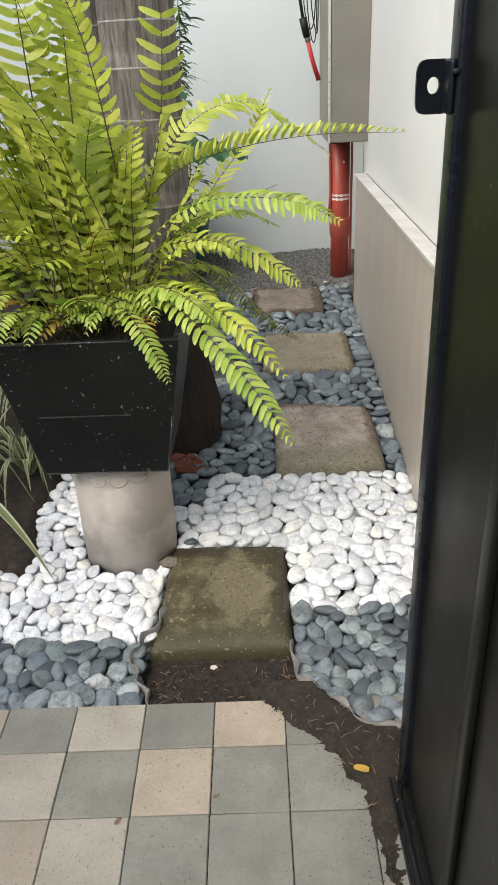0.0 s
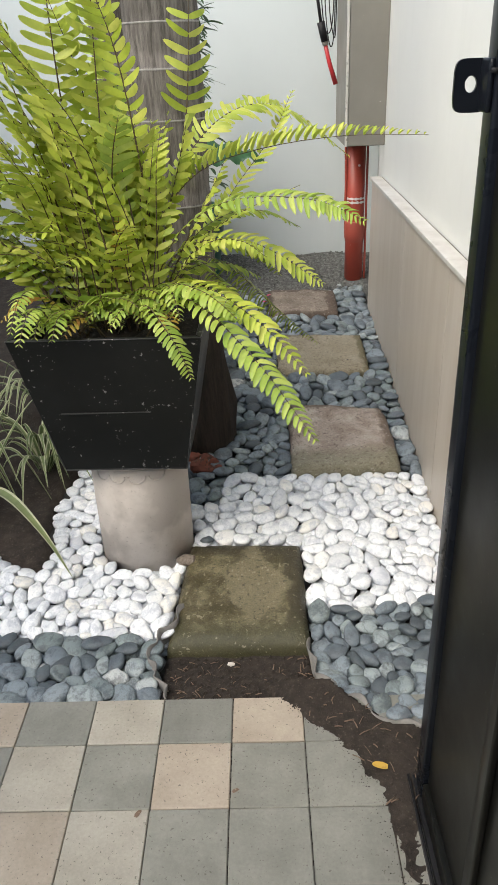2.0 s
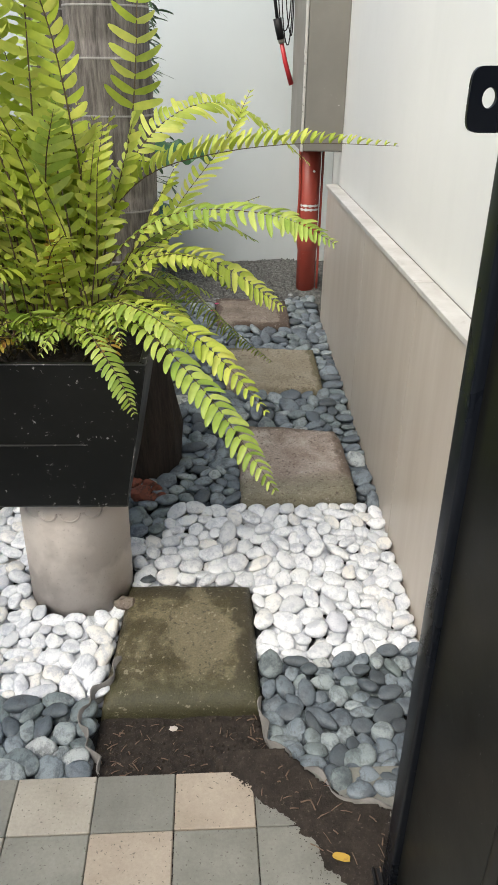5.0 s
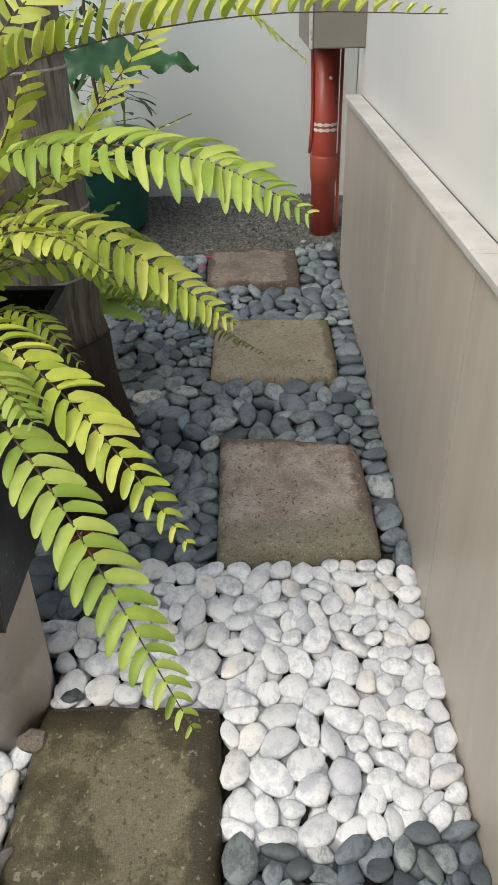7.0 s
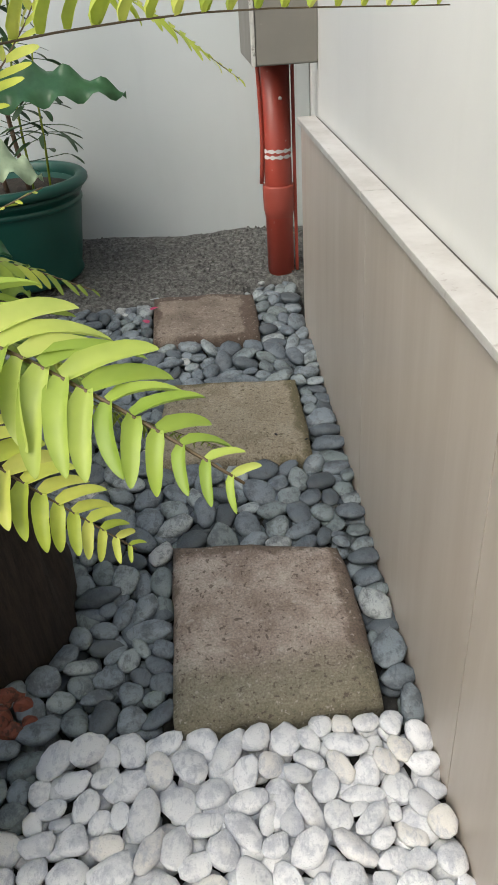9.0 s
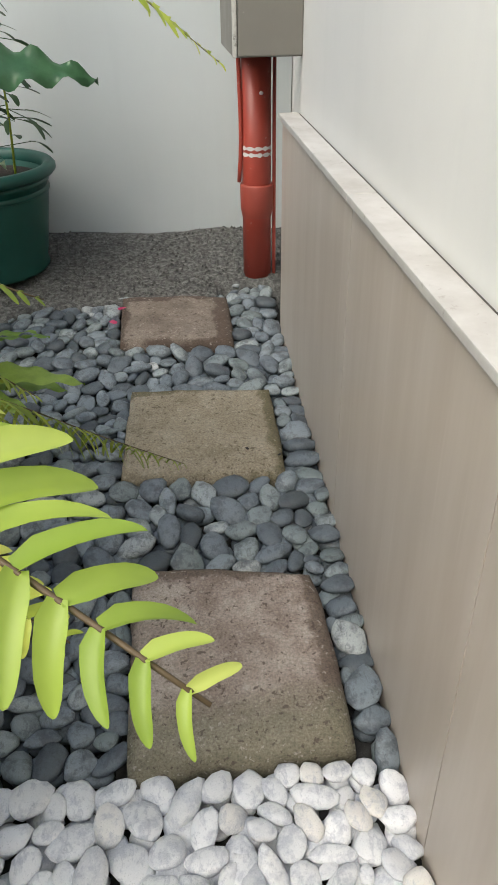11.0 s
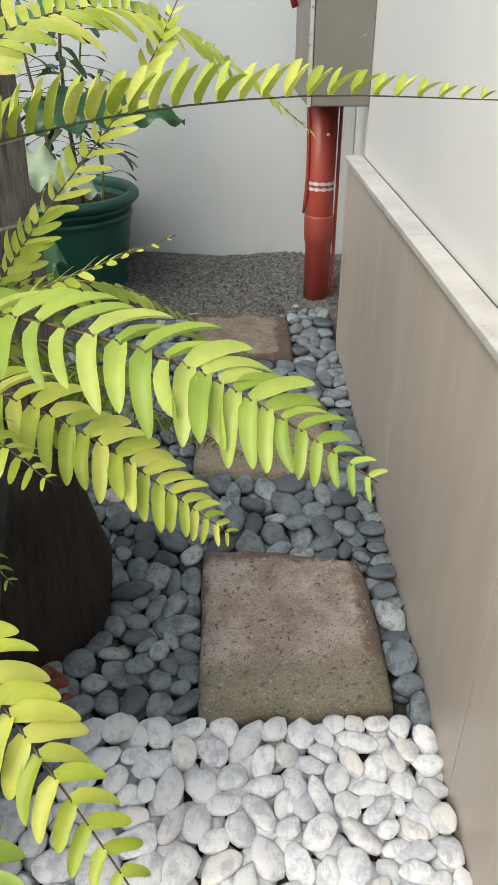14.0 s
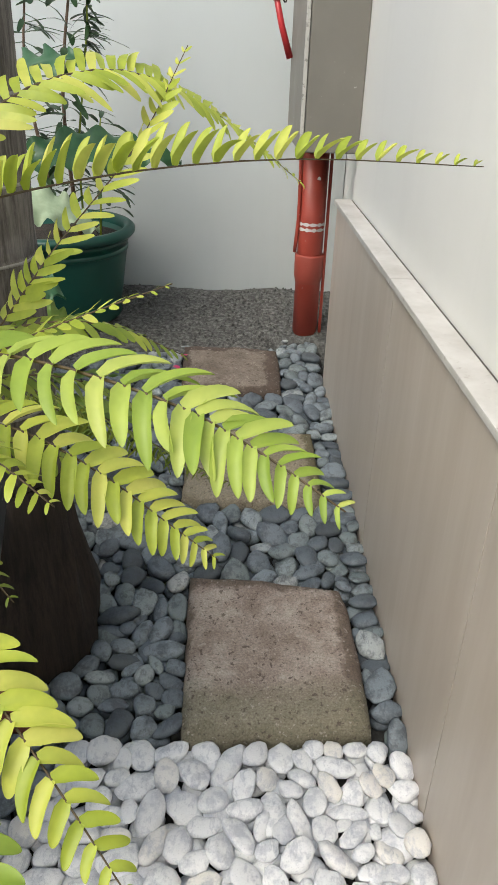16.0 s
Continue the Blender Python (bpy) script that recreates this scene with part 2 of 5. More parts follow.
M_PLANTER = painted("worn black paint", (0.009, 0.0095, 0.009), 0.34, (0.34, 0.33, 0.32), 0.655)
M_PLANTER_EDGE = painted("scuffed black edge", (0.03, 0.03, 0.03), 0.5, (0.35, 0.33, 0.31), 0.62)
M_GATE = painted("black gate paint", (0.007, 0.0072, 0.0062), 0.36, (0.18, 0.18, 0.17), 0.69)
M_GATE_TUBE = painted("blue-black gate tube", (0.006, 0.0075, 0.011), 0.30, (0.2, 0.2, 0.2), 0.70)
M_PIPE = painted("orange-red plastic pipe", (0.33, 0.052, 0.034), 0.42, (0.5, 0.38, 0.34), 0.68)
M_PIPE_OLD = painted("faded red plastic pipe", (0.30, 0.058, 0.040), 0.5, (0.5, 0.38, 0.34), 0.72)
M_BOX = painted("grey-brown box paint", (0.175, 0.165, 0.142), 0.5, (0.42, 0.4, 0.37), 0.69)
M_BOX_EDGE = painted("worn pale box edge", (0.44, 0.43, 0.40), 0.6, (0.2, 0.19, 0.17), 0.57)
M_MARK = painted("white paint mark", (0.62, 0.60, 0.58), 0.7, (0.3, 0.1, 0.08), 0.62)
M_BLACK = painted("black rubber", (0.012, 0.012, 0.013), 0.55)
M_RED = painted("red handle plastic", (0.42, 0.025, 0.03), 0.4)
M_POT = painted("dark green plastic pot", (0.004, 0.062, 0.048), 0.42, (0.02, 0.10, 0.08), 0.72)
M_TERRA = painted("broken red brick", (0.17, 0.052, 0.032), 0.9, (0.06, 0.028, 0.02), 0.52)
M_PINK = painted("pink petal", (0.40, 0.025, 0.10), 0.6)
M_YELLOW = painted("yellow fallen leaf", (0.42, 0.27, 0.04), 0.6, (0.35, 0.2, 0.04), 0.6)
M_TWIG = painted("dry twig", (0.15, 0.10, 0.07), 0.85, (0.3, 0.24, 0.18), 0.6)


def bark_material(name, lo, hi):
    m, n, l, b, co = mat(name, lo, 0.85)
    fib = noise_of(n, l, co, 60, 5, 0.75, (1, 1, 0.10))
    big = noise_of(n, l, co, 5, 4)
    c = ramp(n, l, fib, [(0.38, lo), (0.5, tuple((a + b2) / 2 for a, b2 in zip(lo, hi))), (0.62, hi)])
    c = mixc(n, l, ramp(n, l, big, [(0.4, (0, 0, 0)), (0.75, (0.5, 0.5, 0.5))]), c, tuple(v * 0.7 for v in lo))
    l.new(c, b.inputs["Base Color"])
    bump(n, l, b, fib, 0.6, 0.006)
    return m


M_BARK = bark_material("grey palm bark", (0.05, 0.043, 0.037), (0.185, 0.168, 0.15))
# Dark brown base; the shade behind the planter is also put into this colour.
M_BARK_BASE_SHADED = bark_material("dark palm base", (0.009, 0.0065, 0.005), (0.034, 0.023, 0.017))
M_RING = bark_material("pale palm ring", (0.22, 0.21, 0.2), (0.32, 0.31, 0.29))


def leaf_material(name, a, b2, c2, through_amount=0.35, rough=0.45):
    """Leaf with light passing through it; the colour varies from leaf to leaf and along it."""
    m, n, l, b, co = mat(name, a, rough)
    co = place(n)
    rv = random_value(n, l)
    col = ramp(n, l, rv, [(0.0, a), (0.5, b2), (1.0, c2)])
    v = noise_of(n, l, co, 30, 3)
    col = mixc(n, l, 0.45, col, ramp(n, l, v, [(0.3, (0.32, 0.36, 0.3)), (0.7, (0.68, 0.66, 0.6))]), "OVERLAY")
    l.new(col, b.inputs["Base Color"])
    tr = n.new("ShaderNodeBsdfTranslucent")
    l.new(col, tr.inputs["Color"])
    mx = n.new("ShaderNodeMixShader")
    mx.inputs[0].default_value = through_amount
    l.new(b.outputs[0], mx.inputs[1])
    l.new(tr.outputs[0], mx.inputs[2])
    l.new(mx.outputs[0], n["Material Output"].inputs["Surface"])
    return m


M_FERN = leaf_material("yellow-green fern", (0.33, 0.41, 0.045), (0.465, 0.535, 0.08), (0.59, 0.605, 0.14), 0.34)
M_FERN_GREEN = leaf_material("fresh green fern", (0.24, 0.35, 0.05), (0.36, 0.465, 0.085), (0.47, 0.54, 0.14), 0.34)
# Darkened fern green: shade low inside the clump is put into the colour.
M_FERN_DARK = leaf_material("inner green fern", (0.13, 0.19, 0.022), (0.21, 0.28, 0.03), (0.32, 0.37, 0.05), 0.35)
M_FERN_DRY = leaf_material("drying fern", (0.42, 0.26, 0.05), (0.52, 0.40, 0.07), (0.40, 0.20, 0.05), 0.35)
M_RACHIS = painted("brown fern stem", (0.075, 0.05, 0.022), 0.55)
M_BROAD = leaf_material("dark broad leaf", (0.035, 0.11, 0.05), (0.045, 0.13, 0.06), (0.06, 0.16, 0.07), 0.2, 0.35)
M_BROAD_PALE = leaf_material("pale leaf underside", (0.30, 0.40, 0.27), (0.34, 0.44, 0.31), (0.38, 0.47, 0.33), 0.25, 0.5)
M_SHRUB = leaf_material("small dark green leaf", (0.02, 0.05, 0.022), (0.03, 0.07, 0.028), (0.045, 0.095, 0.035), 0.2, 0.4)
M_GROUNDLEAF = leaf_material("mid green pointed leaf", (0.13, 0.23, 0.04), (0.19, 0.30, 0.05), (0.25, 0.36, 0.07), 0.3)
M_SPIDER = leaf_material("grey-green striped leaf", (0.07, 0.105, 0.035), (0.12, 0.165, 0.06), (0.20, 0.24, 0.11), 0.25)
M_SPIDER_EDGE = leaf_material("cream leaf edge", (0.34, 0.36, 0.22), (0.42, 0.43, 0.29), (0.5, 0.5, 0.36), 0.25)


# ---------- mesh helpers ----------
def to_mesh(name, bm, material, smooth=True):
    me = bpy.data.meshes.new(name)
    bm.to_mesh(me)
    bm.free()
    for m in material if isinstance(material, (list, tuple)) else [material]:
        me.materials.append(m)
    if smooth:
        me.polygons.foreach_set("use_smooth", [True] * len(me.polygons))
    return me


def part(name, bm, material, parent=None, label="", smooth=True):
    """Link a bmesh as one mesh object under a thing or a part."""
    ob = new(name, to_mesh(name, bm, material, smooth))
    if parent:
        ob.parent = parent
    if label:
        tagged(ob, label)
    return ob


def thing(name, label, category, at=(0, 0, 0), group="", kind=""):
    ob = new(name)
    ob.location = at
    ob.empty_display_size = 0.05
    return tagged(ob, label, category, group, kind)


def box_bm(lo, hi, bevel=0.0, segments=2, bm=None):
    out = bm or bmesh.new()
    r = bmesh.ops.create_cube(out, size=1.0)
    vs = r["verts"]
    for v in vs:
        v.co = Vector([lo[k] + (v.co[k] + 0.5) * (hi[k] - lo[k]) for k in range(3)])
    if bevel:
        es = list({e for v in vs for e in v.link_edges})
        bmesh.ops.bevel(out, geom=es, offset=bevel, segments=segments, profile=0.6, affect="EDGES")
    return out


def lathe_bm(profile, steps=40, wobble=0.0, centre=(0, 0), seed=0.0):
    """Turn (radius, z) pairs about a vertical axis; radius 0 closes an end."""
    bm = bmesh.new()
    rings = []
    for r, z in profile:
        if r <= 1e-6:
            rings.append([bm.verts.new((centre[0], centre[1], z))])
            continue
        ring = []
        for k in range(steps):
            a = 2 * math.pi * k / steps
            rr = r * (1 + wobble * noise.noise((3 * math.cos(a) + seed, 3 * math.sin(a), z * 6)))
            ring.append(bm.verts.new((centre[0] + rr * math.cos(a), centre[1] + rr * math.sin(a), z)))
        rings.append(ring)
    for a, b in zip(rings, rings[1:]):
        for k in range(steps):
            q = [a[k % len(a)], a[(k + 1) % len(a)], b[(k + 1) % len(b)], b[k % len(b)]]
            f = []
            for v in q:
                if v not in f:
                    f.append(v)
            if len(f) > 2:
                bm.faces.new(f)
    bmesh.ops.recalc_face_normals(bm, faces=bm.faces)
    return bm


def spline(points, count):
    """Catmull-Rom through the points, at count even steps."""
    p = [Vector(q) for q in points]
    p = [2 * p[0] - p[1]] + p + [2 * p[-1] - p[-2]]
    out = []
    spans = len(p) - 3
    for k in range(count):
        u = k / (count - 1) * spans
        i = min(int(u), spans - 1)
        t = u - i
        a, b, c, d = p[i:i + 4]
        out.append(0.5 * (2 * b + (c - a) * t + (2 * a - 5 * b + 4 * c - d) * t * t + (3 * b - a - 3 * c + d) * t ** 3))
    return out


def tube_bm(points, radius, sides=8, end_radius=None, bm=None, count=None):
    out = bm or bmesh.new()
    ps = spline(points, count) if count else [Vector(q) for q in points]
    end_radius = radius if end_radius is None else end_radius
    rings, up = [], Vector((0.13, 0.31, 0.94)).normalized()
    for k, p in enumerate(ps):
        d = (ps[min(k + 1, len(ps) - 1)] - ps[max(k - 1, 0)]).normalized()
        s = d.cross(up)
        if s.length < 1e-3:
            s = d.cross(Vector((1, 0, 0)))
        s.normalize()
        w = s.cross(d)
        r = radius + (end_radius - radius) * k / (len(ps) - 1)
        rings.append([out.verts.new(p + r * (math.cos(a) * s + math.sin(a) * w)) for a in (2 * math.pi * j / sides for j in range(sides))])
    for a, b in zip(rings, rings[1:]):
        for j in range(sides):
            out.faces.new((a[j], a[(j + 1) % sides], b[(j + 1) % sides], b[j]))
    out.faces.new(rings[0][::-1])
    out.faces.new(rings[-1])
    return out


def rock_bm(c, size, seed, flat=0.7):
    bm = bmesh.new()
    bmesh.ops.create_icosphere(bm, subdivisions=2, radius=1.0)
    for v in bm.verts:
        k = 1 + 0.35 * noise.noise(v.co * 1.6 + Vector((seed, seed * 2, 0)))
        v.co = Vector(c) + Vector((v.co.x * size * k, v.co.y * size * k * 0.8, v.co.z * size * flat * k))
    return bm


def ground_z(x, y):
    """Height of the pebble tops: the bed climbs gently towards the back wall."""
    return float(np.interp(y, (3.62, 4.0, 4.4, 4.8, 5.5, 6.2, 6.8, 7.3), (-0.045, -0.045, 0.0, 0.05, 0.13, 0.19, 0.24, 0.27)))


# ---------- walls ----------
X_DADO, X_WALL, Y_END, Y_BACK = 0.815, 0.870, 6.46, 7.33
wall_east = part("wall_east", box_bm((X_WALL, 0.0, -0.3), (X_WALL + 0.2, Y_END, 3.1)), M_WALL, smooth=False)
tagged(wall_east, "white painted house wall above a stone dado", "wall", kind="structure")
wall_recess = part("wall_recess", box_bm((0.98, Y_END + 0.004, -0.3), (1.18, Y_BACK + 0.2, 3.1)), M_WALL, smooth=False)
tagged(wall_recess, "white painted wall set back behind the box", "wall", kind="structure")
wall_north = part("wall_north", box_bm((-2.6, Y_BACK, -0.3), (0.976, Y_BACK + 0.2, 2.7)), M_WALL_BACK, smooth=False)
tagged(wall_north, "pale grey-white painted boundary wall", "wall", kind="structure")
wall_west = part("wall_west", box_bm((-2.8, 0.0, -0.3), (-2.604, Y_BACK + 0.2, 2.7)), M_WALL_BACK, smooth=False)
tagged(wall_west, "pale grey-white painted boundary wall", "wall", kind="structure")
wall_south = part("wall_south", box_bm((-2.8, -0.2, -0.3), (1.06, -0.004, 2.4)), M_WALL, smooth=False)
tagged(wall_south, "plain white painted house wall", "wall", kind="structure")

# stone cladding in upright panels with thin joints, and a coping on top
dado = part("dado", box_bm((X_DADO + 0.010, 2.0, -0.3), (X_WALL - 0.003, Y_END - 0.004, 0.9)), M_JOINT, smooth=False)
tagged(dado, "beige stone dado cladding along the house wall", "wall cladding", kind="structure")
joints = [2.2, 3.02, 3.83, 4.638, 5.452, Y_END]
for a, b in zip(joints, joints[1:]):
    part("panel", box_bm((X_DADO, a + 0.0018, -0.25), (X_DADO + 0.0125, b - 0.0018, 0.899)), M_DADO, dado, smooth=False)
for a, b in zip(joints, joints[1:]):
    part("coping_stone", box_bm((X_DADO - 0.014, a + 0.001, 0.903), (X_WALL - 0.007, b - 0.0015, 0.92), 0.003, 2), M_CAP, dado, "pale stone coping", smooth=False)

# Dark strips added in the open joint behind the coping to stand for its shade.
for a, b in zip(joints, joints[1:]):
    part("sealant", box_bm((X_WALL - 0.0065, a + 0.002, 0.902), (X_WALL - 0.001, b - 0.002, 0.9165)), M_JOINT, dado, "dark open joint along the wall", smooth=False)

# ---------- ground ----------
GRAVEL_LINE = 6.72


def is_soil(x, y):
    return x < -0.62 + 0.10 * (y - 4.4) + 0.03 * math.sin(y * 9) and y > 4.30 + 0.12 * math.sin(x * 5)


def mound(x, y):
    """Loose gravel heaped against the back wall."""
    k = max(0.0, min(1.0, (y - 6.6) / 0.7))
    return (0.045 + 0.035 * max(0.0, min(1.0, 0.5 - 3 * x))) * k + 0.022 * k * noise.noise((x * 3.1, y * 2.3, 4.0)) + 0.006 * noise.noise((x * 14, y * 14, 1))


def ground_bm(x0, x1, y0, y1, step, height):
    bm = bmesh.new()
    nx, ny = round((x1 - x0) / step), round((y1 - y0) / step)
    rows = [[bm.verts.new((x0 + step * i, y0 + step * j, height(x0 + step * i, y0 + step * j))) for i in range(nx + 1)] for j in range(ny + 1)]
    for j in range(ny):
        for i in range(nx):
            bm.faces.new((rows[j][i], rows[j][i + 1], rows[j + 1][i + 1], rows[j + 1][i]))
    return bm


def bed_height(x, y):
    z = ground_z(x, y) - 0.055 + 0.006 * noise.noise((x * 9, y * 9, 0))
    if y < 3.98 and -0.14 < x < 0.46:
        z -= 0.015
    return z


ground = part("ground", ground_bm(-2.6, 0.84, 3.64, 7.32, 0.04, bed_height), M_BED)
tagged(ground, "dark gritty garden ground under the pebbles", "ground", kind="structure")


def soil_height(x, y):
    inside = 0.012 if is_soil(x, y) or x < -0.8 else -0.07
    return ground_z(x, y) - 0.03 + inside + 0.012 * noise.noise((x * 11, y * 11, 2)) + 0.006 * noise.noise((x * 40, y * 40, 2))


soil = part("soil_bed", ground_bm(-2.58, -0.42, 4.0, 7.3, 0.03, soil_height), M_SOIL)
tagged(soil, "dark brown garden soil beside the white pebbles", "soil", kind="structure")


def gravel_height(x, y):
    edge = GRAVEL_LINE + (0.12 if x > 0.62 else 0.0) + (1.15 * (x + 0.1) if x < -0.1 else 0.0)
    z = ground_z(x, y) + mound(x, y) - 0.005
    return z if y > edge - 0.05 and x > -0.78 else z - 0.12


gravel = part("gravel", ground_bm(-2.58, 0.96, 5.4, 7.32, 0.02, gravel_height), M_GRAVEL)
tagged(gravel, "coarse grey gravel heaped against the back wall", "gravel", kind="structure")
rng = np.random.default_rng(7)
bm = bmesh.new()
for k in range(2600):
    x, y = rng.uniform(-0.5, 0.95), rng.uniform(6.5, 7.31)
    if y < GRAVEL_LINE + (0.1 if x > 0.62 else 0) + (1.15 * (x + 0.1) if x < -0.1 else 0):
        continue
    r = rng.uniform(0.004, 0.010)
    c = Vector((x, y, gravel_height(x, y) + r * 0.3))
    vs = [bm.verts.new(c + r * Vector(d) * rng.uniform(0.6, 1.3)) for d in ((1, 0, 0), (-0.6, 0.9, 0), (-0.5, -0.9, 0), (0.1, 0.1, 0.9))]
    for f in ((0, 1, 3), (1, 2, 3), (2, 0, 3)):
        bm.faces.new([vs[i] for i in f])
tagged(part("gravel_chips", bm, M_GRAVEL, None, smooth=False), "loose grey gravel chips", "gravel", kind="stuff")

# ---------- tiled floor ----------
TX, TY, TS = 0.094, 3.545, 0.184
floor = part("floor", box_bm((-2.6, 0.0, -0.12), (0.812, 3.69, -0.012)), M_GROUT, smooth=False)
tagged(floor, "terrace floor of square sandstone tiles", "floor", kind="structure")


# ---------- gate ----------
def gate_point(s, n, z):
    """s along the leaf from its free edge, n out from its face towards the garden side."""
    d = Vector((0.012, -1.0, 0)).normalized()
    w = Vector((d.y, -d.x, 0))
    return Vector((0.548, 3.415, z)) + s * d + n * w


def gate_box(s0, s1, n0, n1, z0, z1, bevel=0.004):
    bm = box_bm((s0, n0, z0), (s1, n1, z1), bevel, 2)
    for v in bm.verts:
        v.co = gate_point(*v.co)
    bmesh.ops.recalc_face_normals(bm, faces=bm.faces)
    return bm


gate = thing("metal_gate", "open black painted steel sheet gate with a hasp", "gate")
L = 0.9
part("edge_tube", gate_box(0.0, 0.05, -0.02, 0.02, 0.015, 2.1, 0.006), M_GATE_TUBE, gate, "glossy blue-black steel tube")
part("hinge_tube", gate_box(L - 0.05, L, -0.02, 0.02, 0.015, 2.1, 0.006), M_GATE_TUBE, gate)
part("bottom_rail", gate_box(0.052, L - 0.052, -0.018, 0.018, 0.015, 0.07, 0.005), M_GATE, gate)
part("top_rail", gate_box(0.052, L - 0.052, -0.018, 0.018, 2.05, 2.1, 0.005), M_GATE, gate)
part("sheet", gate_box(0.052, L - 0.052, -0.006, 0.006, 0.072, 2.048, 0.0), M_GATE, gate, "black steel sheet", smooth=False)
part("stiffener", gate_box(0.350, 0.385, 0.0065, 0.020, 0.072, 2.048, 0.004), M_GATE, gate)
# hasp plate with an eye, bent out from the tube
hasp = bmesh.new()
HW, HH, HR, EYE_R = 0.052, 0.070, 0.013, 0.0095
outer, inner = [], []
N = 40
for k in range(N):
    a = 2 * math.pi * k / N
    c, s = math.cos(a), math.sin(a)
    ex = math.copysign(abs(c) ** 0.42, c) * HW / 2
    ez = math.copysign(abs(s) ** 0.42, s) * HH / 2
    outer.append((ex, ez))
    inner.append((-0.002 + EYE_R * c * 0.92, 0.002 + EYE_R * 1.15 * s))
lay = []
for yy in (-0.003, 0.003):
    lay.append(([hasp.verts.new((x, yy, z)) for x, z in outer], [hasp.verts.new((x, yy, z)) for x, z in inner]))
for k in range(N):
    j = (k + 1) % N
    (o0, i0), (o1, i1) = lay
    hasp.faces.new((o0[k], o0[j], i0[j], i0[k]))
    hasp.faces.new((o1[j], o1[k], i1[k], i1[j]))
    hasp.faces.new((o0[j], o0[k], o1[k], o1[j]))
    hasp.faces.new((i0[k], i0[j], i1[j], i1[k]))
bmesh.ops.recalc_face_normals(hasp, faces=hasp.faces)
hasp_ob = part("hasp", hasp, M_GATE_TUBE, gate, "black steel hasp plate with a round eye", smooth=False)
hasp_ob.matrix_basis = pose(0.508, 3.408, 1.480, 0, 0, 4)
part("hasp_flange", gate_box(0.0, 0.046, 0.0205, 0.029, 1.446, 1.515, 0.004), M_GATE_TUBE, gate)
part("weld", rock_bm(gate_point(0.050, 0.022, 1.50), 0.006, 4.0), M_BLACK, gate, "rough dark weld")
# floor strip beside the gate
bm = bmesh.new()
for n0, n1, z1 in ((0.006, 0.026, 0.010), (0.030, 0.036, 0.016)):
    r = box_bm((-0.02, n0, -0.011), (0.9, n1, z1), 0.003, 1, bm)
for v in bm.verts:
    v.co = gate_point(*v.co)
bmesh.ops.recalc_face_normals(bm, faces=bm.faces)
tagged(part("floor_track", bm, M_BLACK, smooth=False), "dark worn metal track set in the floor beside the gate", "track")


# ---------- stepping stones ----------
def stone_bm(corners, tops, thick, seed, soft=0.03, worn=0.0):
    """A worn slab: corners (front left, front right, back right, back left) and their top heights."""
    bm = bmesh.new()
    n = 22

    def at(u, v, top):
        w = ((1 - u) * (1 - v), u * (1 - v), u * v, (1 - u) * v)
        x = sum(a * c[0] for a, c in zip(w, corners))
        y = sum(a * c[1] for a, c in zip(w, corners))
        z = sum(a * t for a, t in zip(w, tops))
        d = min(u, 1 - u, v, 1 - v) * 0.42
        fall = max(0.0, 1 - d / soft)
        wave = 0.006 * noise.noise((x * 7, y * 7, seed)) + 0.0025 * noise.noise((x * 30, y * 30, seed))
        edge = 0.007 * noise.noise((x * 10 + 5, y * 10, seed))
        cx, cy = sum(c[0] for c in corners) / 4, sum(c[1] for c in corners) / 4
        k = 1 + (edge - 0.004) * 4 * fall - worn * max(0.0, u + v - 1.45) ** 1.5
        return Vector((cx + (x - cx) * k, cy + (y - cy) * k, z + wave - 0.55 * soft * fall ** 2.2 if top else z - thick))

    grid = [[bm.verts.new(at(i / n, j / n, True)) for i in range(n + 1)] for j in range(n + 1)]
    for j in range(n):
        for i in range(n):
            bm.faces.new((grid[j][i], grid[j][i + 1], grid[j + 1][i + 1], grid[j + 1][i]))
    loop = [(i, 0) for i in range(n)] + [(n, j) for j in range(n)] + [(n - i, n) for i in range(n)] + [(0, n - j) for j in range(n)]
    prev = [grid[j][i] for i, j in loop]
    for step in (0.4, 1.0):
        ring = []
        for (i, j), v in zip(loop, [grid[j][i] for i, j in loop]):
            o = 0.006 * noise.noise((v.co.x * 22, v.co.y * 22, step * 3 + seed))
            c = Vector((sum(c[0] for c in corners) / 4, sum(c[1] for c in corners) / 4, 0))
            out = (Vector((v.co.x, v.co.y, 0)) - c).normalized()
            ring.append(bm.verts.new(v.co + out * (0.006 + o) - Vector((0, 0, thick * step))))
        for k in range(len(loop)):
            q = (k + 1) % len(loop)
            bm.faces.new((prev[q], prev[k], ring[k], ring[q]))
        prev = ring
    bmesh.ops.recalc_face_normals(bm, faces=bm.faces)
    return bm


STONES = [
    ("damp dark olive-brown worn stepping slab by the terrace", [(-0.122, 3.945), (0.320, 3.945), (0.316, 4.40), (-0.078, 4.415)], (-0.045, -0.045, 0.005, 0.005), 0.085, M_STONE_DARK),
    ("pinkish-grey rough concrete stepping slab with a sloping front", [(0.303, 4.806), (0.741, 4.822), (0.737, 5.262), (0.303, 5.29)], (0.062, 0.075, 0.122, 0.138), 0.085, M_STONE_PINK),
    ("tan concrete stepping slab with a green damp edge", [(0.265, 5.635), (0.715, 5.605), (0.725, 6.02), (0.283, 6.06)], (0.158, 0.155, 0.19, 0.192), 0.07, M_STONE_TAN),
    ("brown weathered concrete stepping slab by the gravel", [(0.238, 6.355), (0.63, 6.32), (0.645, 6.68), (0.237, 6.71)], (0.22, 0.218, 0.245, 0.248), 0.07, M_STONE_RUST),
]
